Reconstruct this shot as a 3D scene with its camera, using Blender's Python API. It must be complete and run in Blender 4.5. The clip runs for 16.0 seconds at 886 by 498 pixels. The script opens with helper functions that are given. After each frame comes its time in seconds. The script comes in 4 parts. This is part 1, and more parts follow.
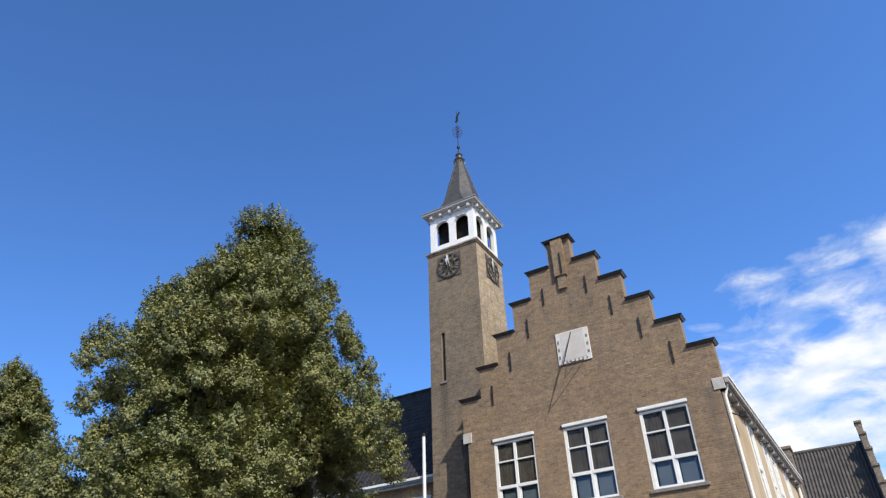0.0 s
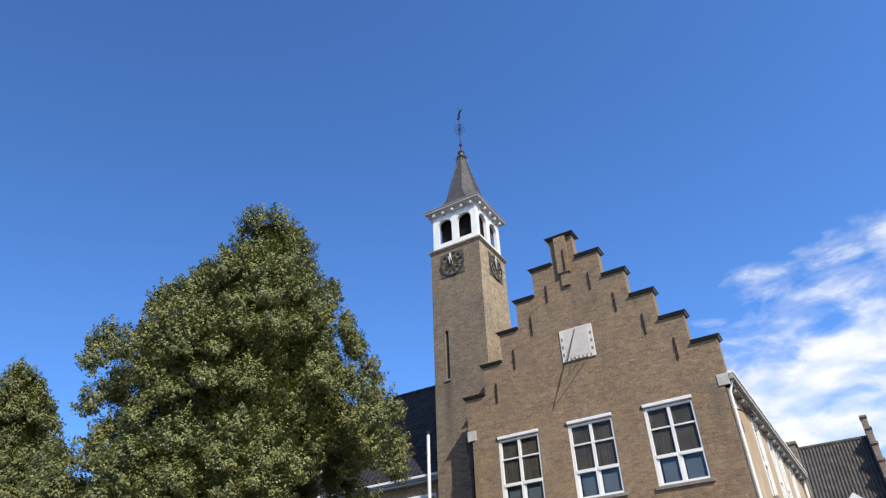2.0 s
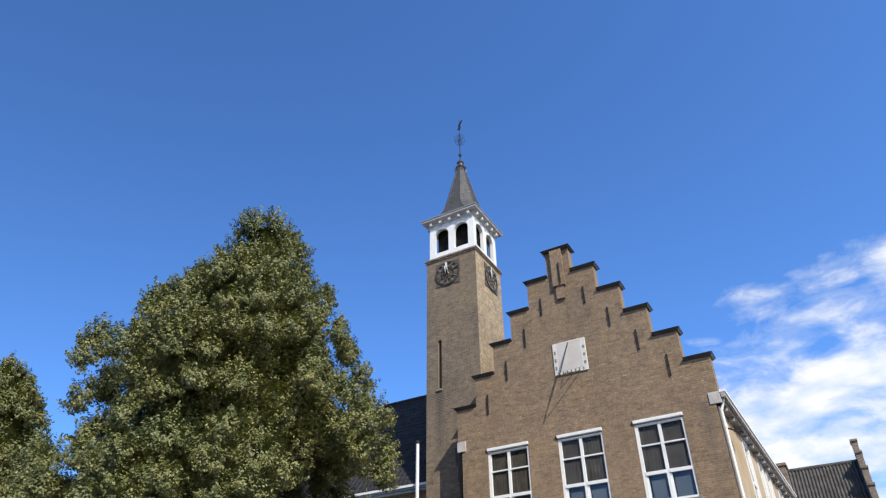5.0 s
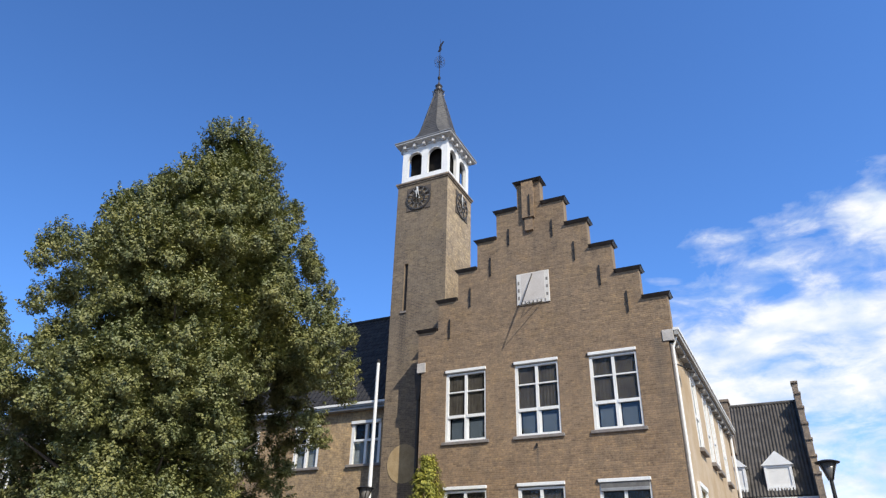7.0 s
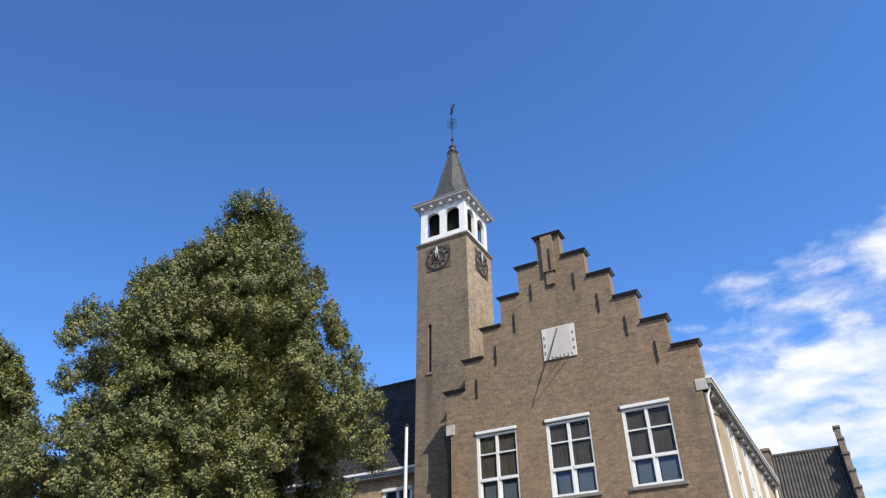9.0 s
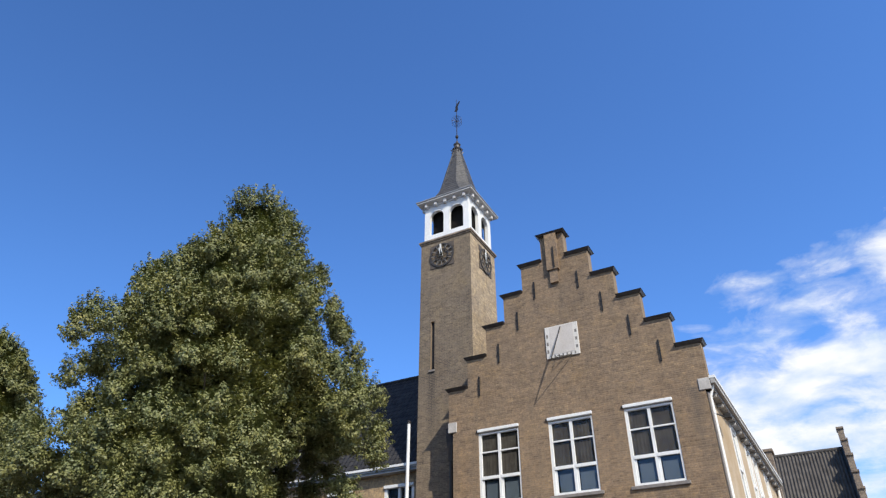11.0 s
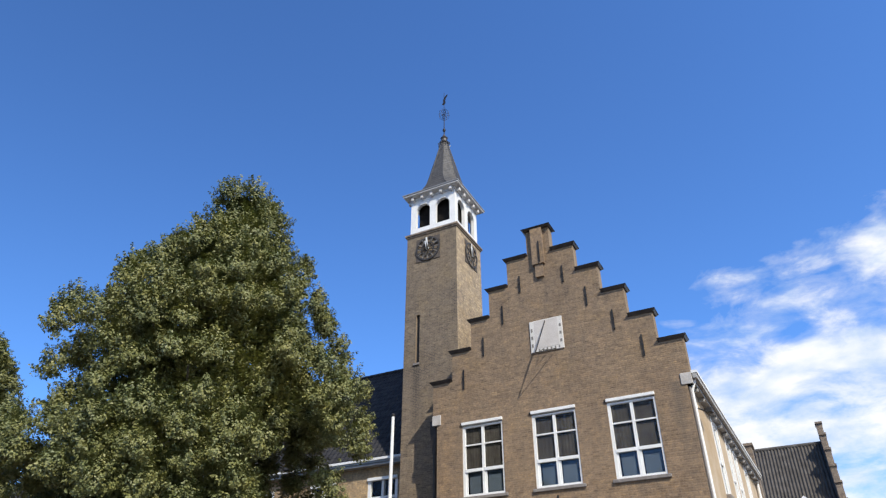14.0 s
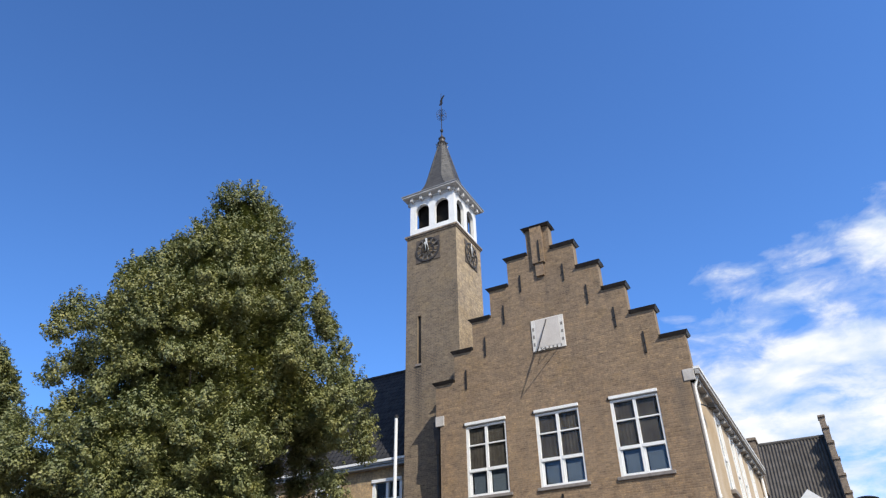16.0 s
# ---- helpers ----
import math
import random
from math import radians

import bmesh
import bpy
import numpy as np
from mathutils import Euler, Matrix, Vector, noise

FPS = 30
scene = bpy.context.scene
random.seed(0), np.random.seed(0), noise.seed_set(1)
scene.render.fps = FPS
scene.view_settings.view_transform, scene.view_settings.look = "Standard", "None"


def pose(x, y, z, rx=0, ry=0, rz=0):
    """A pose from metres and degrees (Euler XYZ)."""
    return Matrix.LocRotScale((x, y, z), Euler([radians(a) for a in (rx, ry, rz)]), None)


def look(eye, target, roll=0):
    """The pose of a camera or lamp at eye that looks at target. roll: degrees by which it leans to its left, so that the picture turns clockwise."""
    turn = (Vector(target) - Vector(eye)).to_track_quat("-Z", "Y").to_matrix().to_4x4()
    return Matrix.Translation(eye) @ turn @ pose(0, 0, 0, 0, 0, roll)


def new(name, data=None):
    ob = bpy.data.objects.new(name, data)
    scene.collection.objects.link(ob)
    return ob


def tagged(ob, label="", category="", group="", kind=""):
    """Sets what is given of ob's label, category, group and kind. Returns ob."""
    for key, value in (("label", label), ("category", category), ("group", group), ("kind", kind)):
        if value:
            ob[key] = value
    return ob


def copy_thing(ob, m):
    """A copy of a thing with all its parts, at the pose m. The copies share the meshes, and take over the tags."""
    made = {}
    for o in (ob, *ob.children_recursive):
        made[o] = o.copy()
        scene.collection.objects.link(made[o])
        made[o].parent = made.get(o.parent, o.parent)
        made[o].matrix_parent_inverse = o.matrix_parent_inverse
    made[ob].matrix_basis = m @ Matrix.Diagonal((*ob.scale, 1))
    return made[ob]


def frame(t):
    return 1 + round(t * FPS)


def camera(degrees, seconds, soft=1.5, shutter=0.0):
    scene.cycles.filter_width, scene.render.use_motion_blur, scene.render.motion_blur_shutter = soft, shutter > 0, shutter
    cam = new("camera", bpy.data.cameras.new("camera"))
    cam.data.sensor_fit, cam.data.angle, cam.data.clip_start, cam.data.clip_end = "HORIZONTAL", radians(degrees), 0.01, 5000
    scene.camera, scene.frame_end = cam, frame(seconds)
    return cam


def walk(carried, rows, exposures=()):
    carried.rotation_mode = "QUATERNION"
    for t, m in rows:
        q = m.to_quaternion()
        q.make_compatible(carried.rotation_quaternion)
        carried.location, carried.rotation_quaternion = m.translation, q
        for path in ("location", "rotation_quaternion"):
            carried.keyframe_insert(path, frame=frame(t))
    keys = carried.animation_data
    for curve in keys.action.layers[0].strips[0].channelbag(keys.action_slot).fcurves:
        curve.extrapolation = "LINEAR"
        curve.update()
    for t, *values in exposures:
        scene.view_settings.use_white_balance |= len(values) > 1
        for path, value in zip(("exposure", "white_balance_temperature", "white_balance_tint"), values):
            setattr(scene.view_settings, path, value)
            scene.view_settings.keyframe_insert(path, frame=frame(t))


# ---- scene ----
cam = camera(66.99, 16.0, soft=1.3)
PATH = [
    (0.0, pose(6.334, -19.244, 1.651, 123.87, 1.80, 31.03)),
    (0.5, pose(6.335, -19.224, 1.660, 123.94, 1.50, 31.10)),
    (1.0, pose(6.348, -19.227, 1.671, 123.89, 1.72, 31.31)),
    (1.5, pose(6.326, -19.223, 1.659, 123.86, 1.92, 31.49)),
    (2.0, pose(6.334, -19.231, 1.677, 123.67, 2.04, 31.51)),
    (2.5, pose(6.341, -19.211, 1.664, 123.83, 1.64, 31.17)),
    (3.0, pose(6.337, -19.220, 1.681, 123.97, 1.34, 30.73)),
    (5.3, pose(6.338, -19.205, 1.630, 124.47, 0.35, 30.00)),
    (5.5, pose(6.338, -19.205, 1.622, 123.61, 0.21, 29.81)),
    (6.0, pose(6.360, -19.201, 1.626, 119.60, -0.94, 28.83)),
    (6.5, pose(6.370, -19.186, 1.629, 118.25, -1.46, 27.58)),
    (7.0, pose(6.378, -19.179, 1.645, 118.16, -1.31, 26.15)),
    (7.5, pose(6.346, -19.200, 1.666, 118.89, -0.35, 26.04)),
    (8.0, pose(6.334, -19.205, 1.653, 120.56, 0.61, 26.75)),
    (8.5, pose(6.341, -19.236, 1.668, 122.27, 0.89, 28.04)),
    (9.0, pose(6.337, -19.220, 1.652, 123.16, 0.48, 29.15)),
    (11.5, pose(6.330, -19.194, 1.646, 122.91, -0.15, 29.06)),
    (12.0, pose(6.327, -19.203, 1.641, 122.81, -0.24, 28.84)),
    (12.5, pose(6.332, -19.210, 1.646, 122.69, -0.55, 28.42)),
    (13.0, pose(6.325, -19.180, 1.641, 122.61, -0.54, 28.07)),
    (13.5, pose(6.334, -19.196, 1.643, 122.49, -0.36, 27.83)),
    (14.0, pose(6.349, -19.188, 1.643, 122.41, 0.04, 27.88)),
    (14.5, pose(6.342, -19.194, 1.651, 122.39, 0.31, 27.86)),
    (15.0, pose(6.338, -19.196, 1.640, 122.21, 0.69, 28.07)),
    (15.5, pose(6.358, -19.204, 1.639, 122.17, 0.89, 28.25)),
    (16.0, pose(6.333, -19.205, 1.657, 122.43, 0.98, 28.41)),
]
walk(cam, PATH)

# ---- light ----
SUN_DIR = Vector((1.29, -1.0, 1.45)).normalized()
SUN_ELEV = math.asin(SUN_DIR.z)
SUN_AZ = math.atan2(SUN_DIR.x, SUN_DIR.y)
scene.view_settings.exposure = 0.0


def node(nt, kind, **sockets):
    n = nt.nodes.new(kind)
    for k, v in sockets.items():
        key = int(k[1:]) if k[0] == "i" and k[1:].isdigit() else k.replace("_", " ")
        if isinstance(v, bpy.types.NodeSocket):
            nt.links.new(v, n.inputs[key])
        else:
            n.inputs[key].default_value = v
    return n


def maths(nt, op, a, b=0.0, clamp=False):
    n = nt.nodes.new("ShaderNodeMath")
    n.operation, n.use_clamp = op, clamp
    for i, v in enumerate((a, b)):
        if isinstance(v, bpy.types.NodeSocket):
            nt.links.new(v, n.inputs[i])
        else:
            n.inputs[i].default_value = v
    return n.outputs[0]


def ramp(nt, fac, stops):
    n = nt.nodes.new("ShaderNodeValToRGB")
    e = n.color_ramp.elements
    while len(e) < len(stops):
        e.new(0.5)
    for el, (pos, col) in zip(e, stops):
        el.position, el.color = pos, (*col, 1)
    nt.links.new(fac, n.inputs[0])
    return n.outputs[0]


def mixc(nt, fac, a, b, blend="MIX"):
    n = nt.nodes.new("ShaderNodeMix")
    n.data_type, n.blend_type = "RGBA", blend
    for i, v in ((0, fac), (6, a), (7, b)):
        if isinstance(v, bpy.types.NodeSocket):
            nt.links.new(v, n.inputs[i])
        else:
            n.inputs[i].default_value = v if i == 0 else (*v, 1)
    return n.outputs[2]


def make_world():
    world = bpy.data.worlds.new("sky")
    scene.world = world
    world.use_nodes = True
    nt = world.node_tree
    nt.nodes.clear()
    sky = nt.nodes.new("ShaderNodeTexSky")
    sky.sky_type, sky.sun_disc = "NISHITA", False
    sky.sun_elevation, sky.sun_rotation = SUN_ELEV, SUN_AZ
    sky.air_density, sky.dust_density, sky.ozone_density = 1.0, 0.3, 3.0
    tc = nt.nodes.new("ShaderNodeTexCoord")
    sep = node(nt, "ShaderNodeSeparateXYZ", Vector=tc.outputs["Generated"])
    x, y, z = sep.outputs
    el = maths(nt, "ARCSINE", z)
    az = maths(nt, "ARCTAN2", x, y)
    co = node(nt, "ShaderNodeCombineXYZ", X=maths(nt, "MULTIPLY", az, 6.0), Y=maths(nt, "MULTIPLY", el, 13.0), Z=2.3)
    big = node(nt, "ShaderNodeTexNoise", Vector=co.outputs[0], Scale=1.9, Detail=9.0, Roughness=0.6, Distortion=0.3)
    # cloud bank low in the north, thinning upward and toward the horizon, with three loose puffs above it; fair sky elsewhere
    edge = maths(nt, "ADD", maths(nt, "MULTIPLY", az, 0.28), 0.412)
    rise = maths(nt, "SUBTRACT", edge, el)
    cover = maths(nt, "MINIMUM", maths(nt, "MULTIPLY", rise, 2.0), maths(nt, "MULTIPLY", rise, 4.0))
    cover = maths(nt, "MINIMUM", maths(nt, "MAXIMUM", cover, -0.5), 0.2)
    low = maths(nt, "MULTIPLY", maths(nt, "SUBTRACT", radians(17.0), el, True), 1.3)
    cover = maths(nt, "SUBTRACT", cover, maths(nt, "MINIMUM", low, 0.08))
    for pa, pe, ra, re, amount in ((-2.7, 26.9, 4.4, 1.9, 0.37), (4.3, 28.0, 4.2, 2.0, 0.22), (10.5, 26.6, 4.0, 2.6, 0.29), (4.5, 20.3, 6.0, 2.0, 0.1), (2.4, 22.2, 2.2, 1.0, -0.2)):
        da = maths(nt, "DIVIDE", maths(nt, "SUBTRACT", az, radians(pa)), radians(ra))
        de = maths(nt, "DIVIDE", maths(nt, "SUBTRACT", el, radians(pe)), radians(re))
        r2 = maths(nt, "ADD", maths(nt, "MULTIPLY", da, da), maths(nt, "MULTIPLY", de, de))
        cover = maths(nt, "ADD", cover, maths(nt, "MULTIPLY", maths(nt, "SUBTRACT", 1.0, r2, True), amount))
    dens = maths(nt, "ADD", big.outputs[0], cover)
    cl = ramp(nt, dens, ((0.36, (0, 0, 0)), (0.5, (0.22, 0.22, 0.22)), (0.62, (0.62, 0.62, 0.62)), (0.76, (0.97, 0.97, 0.97))))
    # the clear sky grows milkier from west to north-east
    haze = maths(nt, "ADD", maths(nt, "MULTIPLY", maths(nt, "SINE", maths(nt, "ADD", az, radians(38.0))), 0.17), 1.0)
    pale = node(nt, "ShaderNodeCombineXYZ", X=haze, Y=haze, Z=haze)
    tint = mixc(nt, 1.0, mixc(nt, 1.0, sky.outputs[0], SKY_TINT, "MULTIPLY"), pale.outputs[0], "MULTIPLY")
    shade = node(nt, "ShaderNodeTexNoise", Vector=co.outputs[0], Scale=2.2, Detail=5.0)
    white = ramp(nt, shade.outputs[0], ((0.35, (7.0, 8.2, 9.8)), (0.58, (10.8, 10.8, 10.8))))
    col = mixc(nt, cl, tint, white)
    bg = node(nt, "ShaderNodeBackground", Color=col, Strength=0.1)
    out = nt.nodes.new("ShaderNodeOutputWorld")
    nt.links.new(bg.outputs[0], out.inputs[0])


SKY_TINT = (1.0, 1.57, 2.32)
make_world()
sun = new("sun", bpy.data.lights.new("sun", "SUN"))
sun.data.energy, sun.data.angle, sun.data.color = 4.8, radians(0.53), (1.0, 0.93, 0.8)
sun.matrix_world = look((0, 0, 60), Vector((0, 0, 60)) - SUN_DIR)


# ---- materials ----
def material(name, rough=0.6, metal=0.0):
    m = bpy.data.materials.new(name)
    m.use_nodes = True
    nt = m.node_tree
    b = nt.nodes["Principled BSDF"]
    b.inputs["Roughness"].default_value, b.inputs["Metallic"].default_value = rough, metal
    return m, nt, b


def bump(nt, b, height, strength=0.3, dist=0.01):
    n = node(nt, "ShaderNodeBump", Height=height, Strength=strength, Distance=dist)
    nt.links.new(n.outputs[0], b.inputs["Normal"])


def position(nt):
    return nt.nodes.new("ShaderNodeNewGeometry").outputs["Position"]


def noise_tex(nt, scale, detail=5.0, rough=0.6, vec=None, dist=0.0):
    return node(nt, "ShaderNodeTexNoise", Vector=vec or position(nt), Scale=scale, Detail=detail, Roughness=rough, Distortion=dist).outputs[0]


def brick_mat(name, c1, c2, mortar, stain, row=0.0625, runs=(), pieces=False):
    m, nt, b = material(name, 0.88)
    g = nt.nodes.new("ShaderNodeNewGeometry")
    p = node(nt, "ShaderNodeSeparateXYZ", Vector=g.outputs["Position"])
    n = node(nt, "ShaderNodeSeparateXYZ", Vector=g.outputs["True Normal"])
    side = maths(nt, "GREATER_THAN", maths(nt, "ABSOLUTE", n.outputs[0]), 0.6)
    u = maths(nt, "ADD", maths(nt, "MULTIPLY", p.outputs[1], side), maths(nt, "MULTIPLY", p.outputs[0], maths(nt, "SUBTRACT", 1.0, side)))
    co = node(nt, "ShaderNodeCombineXYZ", X=u, Y=p.outputs[2])
    if pieces:
        # every brick its own tone, by object and by island
        tone = maths(nt, "FRACT", maths(nt, "ADD", g.outputs["Random Per Island"], nt.nodes.new("ShaderNodeObjectInfo").outputs["Random"]))
        c = ramp(nt, tone, ((0.0, tuple(v * 0.82 for v in c1)), (0.2, tuple(v * 0.96 for v in c1)), (0.75, c2), (1.0, tuple(v * f for v, f in zip(c2, (1.12, 1.12, 1.06))))))
        height = noise_tex(nt, 45.0, 4.0)
    else:
        br = node(nt, "ShaderNodeTexBrick", Vector=co.outputs[0], Color1=(*c1, 1), Color2=(*c2, 1), Mortar=(*mortar, 1), Scale=1.0,
                  Mortar_Size=0.006, Mortar_Smooth=0.3, Bias=0.0, Brick_Width=0.215, Row_Height=row)
        br.offset = 0.5
        # single bricks darker or paler, then weather stains
        cell = node(nt, "ShaderNodeCombineXYZ", X=maths(nt, "MULTIPLY", u, 4.65), Y=maths(nt, "DIVIDE", p.outputs[2], row))
        one = node(nt, "ShaderNodeTexWhiteNoise", Vector=node(nt, "ShaderNodeVectorMath", i0=cell.outputs[0]).outputs[0])
        fl = nt.nodes.new("ShaderNodeVectorMath")
        fl.operation = "FLOOR"
        nt.links.new(cell.outputs[0], fl.inputs[0])
        nt.links.new(fl.outputs[0], one.inputs["Vector"])
        var = ramp(nt, one.outputs[0], ((0.0, (0.74, 0.73, 0.74)), (0.5, (1, 1, 1)), (1.0, (1.2, 1.18, 1.13))))
        c = mixc(nt, 0.55, br.outputs[0], var, "MULTIPLY")
        height = maths(nt, "SUBTRACT", maths(nt, "MULTIPLY", noise_tex(nt, 60.0, 3.0), 0.35), br.outputs["Fac"])
    big = noise_tex(nt, 0.55, 6.0, 0.65)
    c = mixc(nt, 1.0, c, ramp(nt, big, ((0.30, (0.78, 0.78, 0.8)), (0.5, (1, 1, 1)), (0.70, (1.15, 1.12, 1.04)))), "MULTIPLY")
    mid = node(nt, "ShaderNodeMapping", Vector=position(nt), Scale=(2.2, 2.2, 0.5))
    streak = noise_tex(nt, 1.4, 6.0, 0.7, mid.outputs[0])
    c = mixc(nt, ramp(nt, streak, ((0.5, (0, 0, 0)), (0.75, (0.6, 0.6, 0.6)))), c, stain)
    fine = node(nt, "ShaderNodeMapping", Vector=position(nt), Scale=(15.0, 15.0, 26.0))
    grit = noise_tex(nt, 1.0, 5.0, 0.7, fine.outputs[0])
    c = mixc(nt, 1.0, c, ramp(nt, grit, ((0.3, (0.66, 0.66, 0.68)), (0.5, (1, 1, 1)), (0.7, (1.32, 1.29, 1.22)))), "MULTIPLY")
    pat = noise_tex(nt, 3.0, 4.0, 0.7)
    c = mixc(nt, 1.0, c, ramp(nt, pat, ((0.3, (0.72, 0.72, 0.74)), (0.5, (1, 1, 1)), (0.7, (1.2, 1.17, 1.1)))), "MULTIPLY")
    speck = noise_tex(nt, 9.0, 3.0, 0.65)
    c = mixc(nt, 1.0, c, ramp(nt, speck, ((0.32, (0.74, 0.74, 0.76)), (0.5, (1, 1, 1)), (0.68, (1.26, 1.24, 1.12)))), "MULTIPLY")
    ochre = noise_tex(nt, 0.9, 5.0, 0.7, dist=0.6)
    c = mixc(nt, ramp(nt, ochre, ((0.5, (0, 0, 0)), (0.72, (0.5, 0.5, 0.5)))), c, mixc(nt, 1.0, c, (1.22, 1.12, 0.82), "MULTIPLY"))
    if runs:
        # brick turns cooler and darker with height, broken by noise
        height_grey = maths(nt, "ADD", maths(nt, "MULTIPLY", maths(nt, "SUBTRACT", p.outputs[2], 4.5), 0.16), maths(nt, "MULTIPLY", maths(nt, "SUBTRACT", big, 0.5), 1.6))
        height_grey = maths(nt, "MULTIPLY", maths(nt, "MINIMUM", maths(nt, "MAXIMUM", height_grey, 0.0), 1.0), 0.8)
        c = mixc(nt, height_grey, c, mixc(nt, 1.0, c, (0.82, 0.88, 0.97), "MULTIPLY"))
    for rx, z0, z1, w, amount in runs:
        d = maths(nt, "ABSOLUTE", maths(nt, "DIVIDE", maths(nt, "SUBTRACT", p.outputs[0], rx), w))
        f = maths(nt, "SUBTRACT", 1.0, d, True)
        t = maths(nt, "DIVIDE", maths(nt, "SUBTRACT", p.outputs[2], z0), z1 - z0)
        f = maths(nt, "MULTIPLY", f, maths(nt, "MULTIPLY", maths(nt, "MAXIMUM", maths(nt, "MINIMUM", t, 1.0), 0.0), maths(nt, "LESS_THAN", t, 1.0)))
        f = maths(nt, "MULTIPLY", f, maths(nt, "MULTIPLY", streak, 2.0 * amount), True)
        c = mixc(nt, f, c, stain)
    nt.links.new(c, b.inputs["Base Color"])
    bump(nt, b, height, 0.5 if pieces else 0.7, 0.006 if pieces else 0.012)
    return m


def mottled(name, c1, c2, scale=3.0, rough=0.6, metal=0.0, fine=40.0, strength=0.25, lo=0.35, hi=0.65, spec=0.5):
    m, nt, b = material(name, rough, metal)
    a = noise_tex(nt, scale, 6.0, 0.65)
    f = noise_tex(nt, fine, 3.0, 0.6)
    c = ramp(nt, a, ((lo, c1), (hi, c2)))
    c = mixc(nt, 1.0, c, ramp(nt, f, ((0.3, (0.85, 0.85, 0.85)), (0.7, (1.12, 1.12, 1.12)))), "MULTIPLY")
    nt.links.new(c, b.inputs["Base Color"])
    bump(nt, b, f, strength, 0.006)
    b.inputs["Specular IOR Level"].default_value = spec
    return m


# x, lower and upper end, width and depth of tone of runs of dirt down the front
RUNS = ((-5.44, 8.2, 11.42, 0.22, 1.6), (-0.06, 5.1, 5.86, 0.07, 1.3), (3.72, 5.2, 8.7, 0.3, 0.75), (-2.05, 5.0, 6.1, 0.2, 0.5), (2.35, 4.9, 6.1, 0.22, 0.45), (-3.2, 6.0, 8.3, 0.3, 0.4), (-3.4, 12.0, 14.5, 0.25, 0.3), (0.35, 11.6, 13.1, 0.3, 0.25))
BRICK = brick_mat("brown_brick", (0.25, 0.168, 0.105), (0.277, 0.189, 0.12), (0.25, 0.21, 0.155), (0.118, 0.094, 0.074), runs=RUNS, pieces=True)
# tower front brick, greyer and darker than the gable's
BRICK_TOWER = brick_mat("dull_brown_brick", (0.183, 0.139, 0.1), (0.213, 0.164, 0.118), (0.2, 0.17, 0.13), (0.075, 0.064, 0.054), runs=RUNS, pieces=True)
# sun-facing tower side: its extra brightness is put into a paler brick colour
BRICK_SUN_SIDE = brick_mat("sun_side_tan_brick", (0.38, 0.3, 0.215), (0.43, 0.345, 0.252), (0.37, 0.31, 0.235), (0.24, 0.19, 0.13), pieces=True)
MORTAR = mottled("weathered_mortar", (0.23, 0.17, 0.112), (0.285, 0.215, 0.148), 1.2, 0.95, fine=50, strength=0.4)
BRICK_WING = brick_mat("tan_brick", (0.33, 0.235, 0.14), (0.38, 0.275, 0.165), (0.34, 0.275, 0.2), (0.26, 0.2, 0.14))
BRICK_FAR = brick_mat("grey_brown_brick", (0.22, 0.175, 0.14), (0.27, 0.215, 0.17), (0.25, 0.22, 0.19), (0.14, 0.12, 0.1))
STUCCO = mottled("cream_plaster", (0.41, 0.295, 0.17), (0.53, 0.43, 0.315), 0.6, 0.85, fine=35, strength=0.15)
WHITE = mottled("white_paint", (0.74, 0.74, 0.72), (0.82, 0.82, 0.81), 2.0, 0.4, fine=60, strength=0.05)
LANTERN_WHITE = mottled("white_boards", (0.76, 0.77, 0.77), (0.84, 0.84, 0.83), 1.5, 0.5, fine=30, strength=0.1)
STONE = mottled("pale_stone", (0.40, 0.375, 0.35), (0.52, 0.49, 0.46), 4.0, 0.8)
SILL = mottled("grey_stone_sill", (0.17, 0.15, 0.14), (0.26, 0.235, 0.215), 6.0, 0.75)
LEAD = mottled("dark_coping", (0.042, 0.037, 0.036), (0.075, 0.066, 0.064), 5.0, 0.45)
SLATE = mottled("weathered_slate", (0.042, 0.041, 0.042), (0.085, 0.082, 0.08), 5.0, 0.6, fine=25, strength=0.4)
TILE_DARK = mottled("dark_tile", (0.022, 0.022, 0.025), (0.045, 0.044, 0.046), 2.5, 0.8, fine=15, spec=0.15)
TILE_FAR = mottled("grey_pantile", (0.066, 0.06, 0.054), (0.118, 0.108, 0.098), 1.8, 0.75, fine=12, spec=0.25)
IRON = mottled("black_iron", (0.018, 0.017, 0.017), (0.04, 0.037, 0.035), 12.0, 0.55, 0.4)
DIAL_DARK = mottled("dark_dial_ring", (0.032, 0.028, 0.026), (0.06, 0.053, 0.047), 6.0, 0.6)
DIAL_PLATE = mottled("worn_corner_plate", (0.075, 0.06, 0.05), (0.11, 0.09, 0.075), 8.0, 0.8)
DIAL_MARK = mottled("faded_dial_marks", (0.15, 0.138, 0.125), (0.22, 0.205, 0.185), 9.0, 0.6)
DIAL_FACE = mottled("sundial_white", (0.49, 0.45, 0.415), (0.585, 0.545, 0.51), 2.0, 0.7)
DIAL_PANEL = mottled("sundial_cream", (0.6, 0.57, 0.53), (0.68, 0.65, 0.61), 2.5, 0.7)
ZINC = mottled("grey_zinc", (0.26, 0.26, 0.26), (0.36, 0.36, 0.355), 4.0, 0.5, 0.3)
BELFRY_BLACK = mottled("belfry_shade_black", (0.01, 0.0095, 0.009), (0.02, 0.018, 0.017), 3.0, 0.9, spec=0.1)
OFF_WHITE = mottled("shade_greyed_off_white", (0.5, 0.49, 0.48), (0.62, 0.61, 0.6), 3.0, 0.6)
PALE_GREEN = mottled("pale_green_paint", (0.5, 0.5, 0.34), (0.58, 0.58, 0.42), 2.0, 0.5)
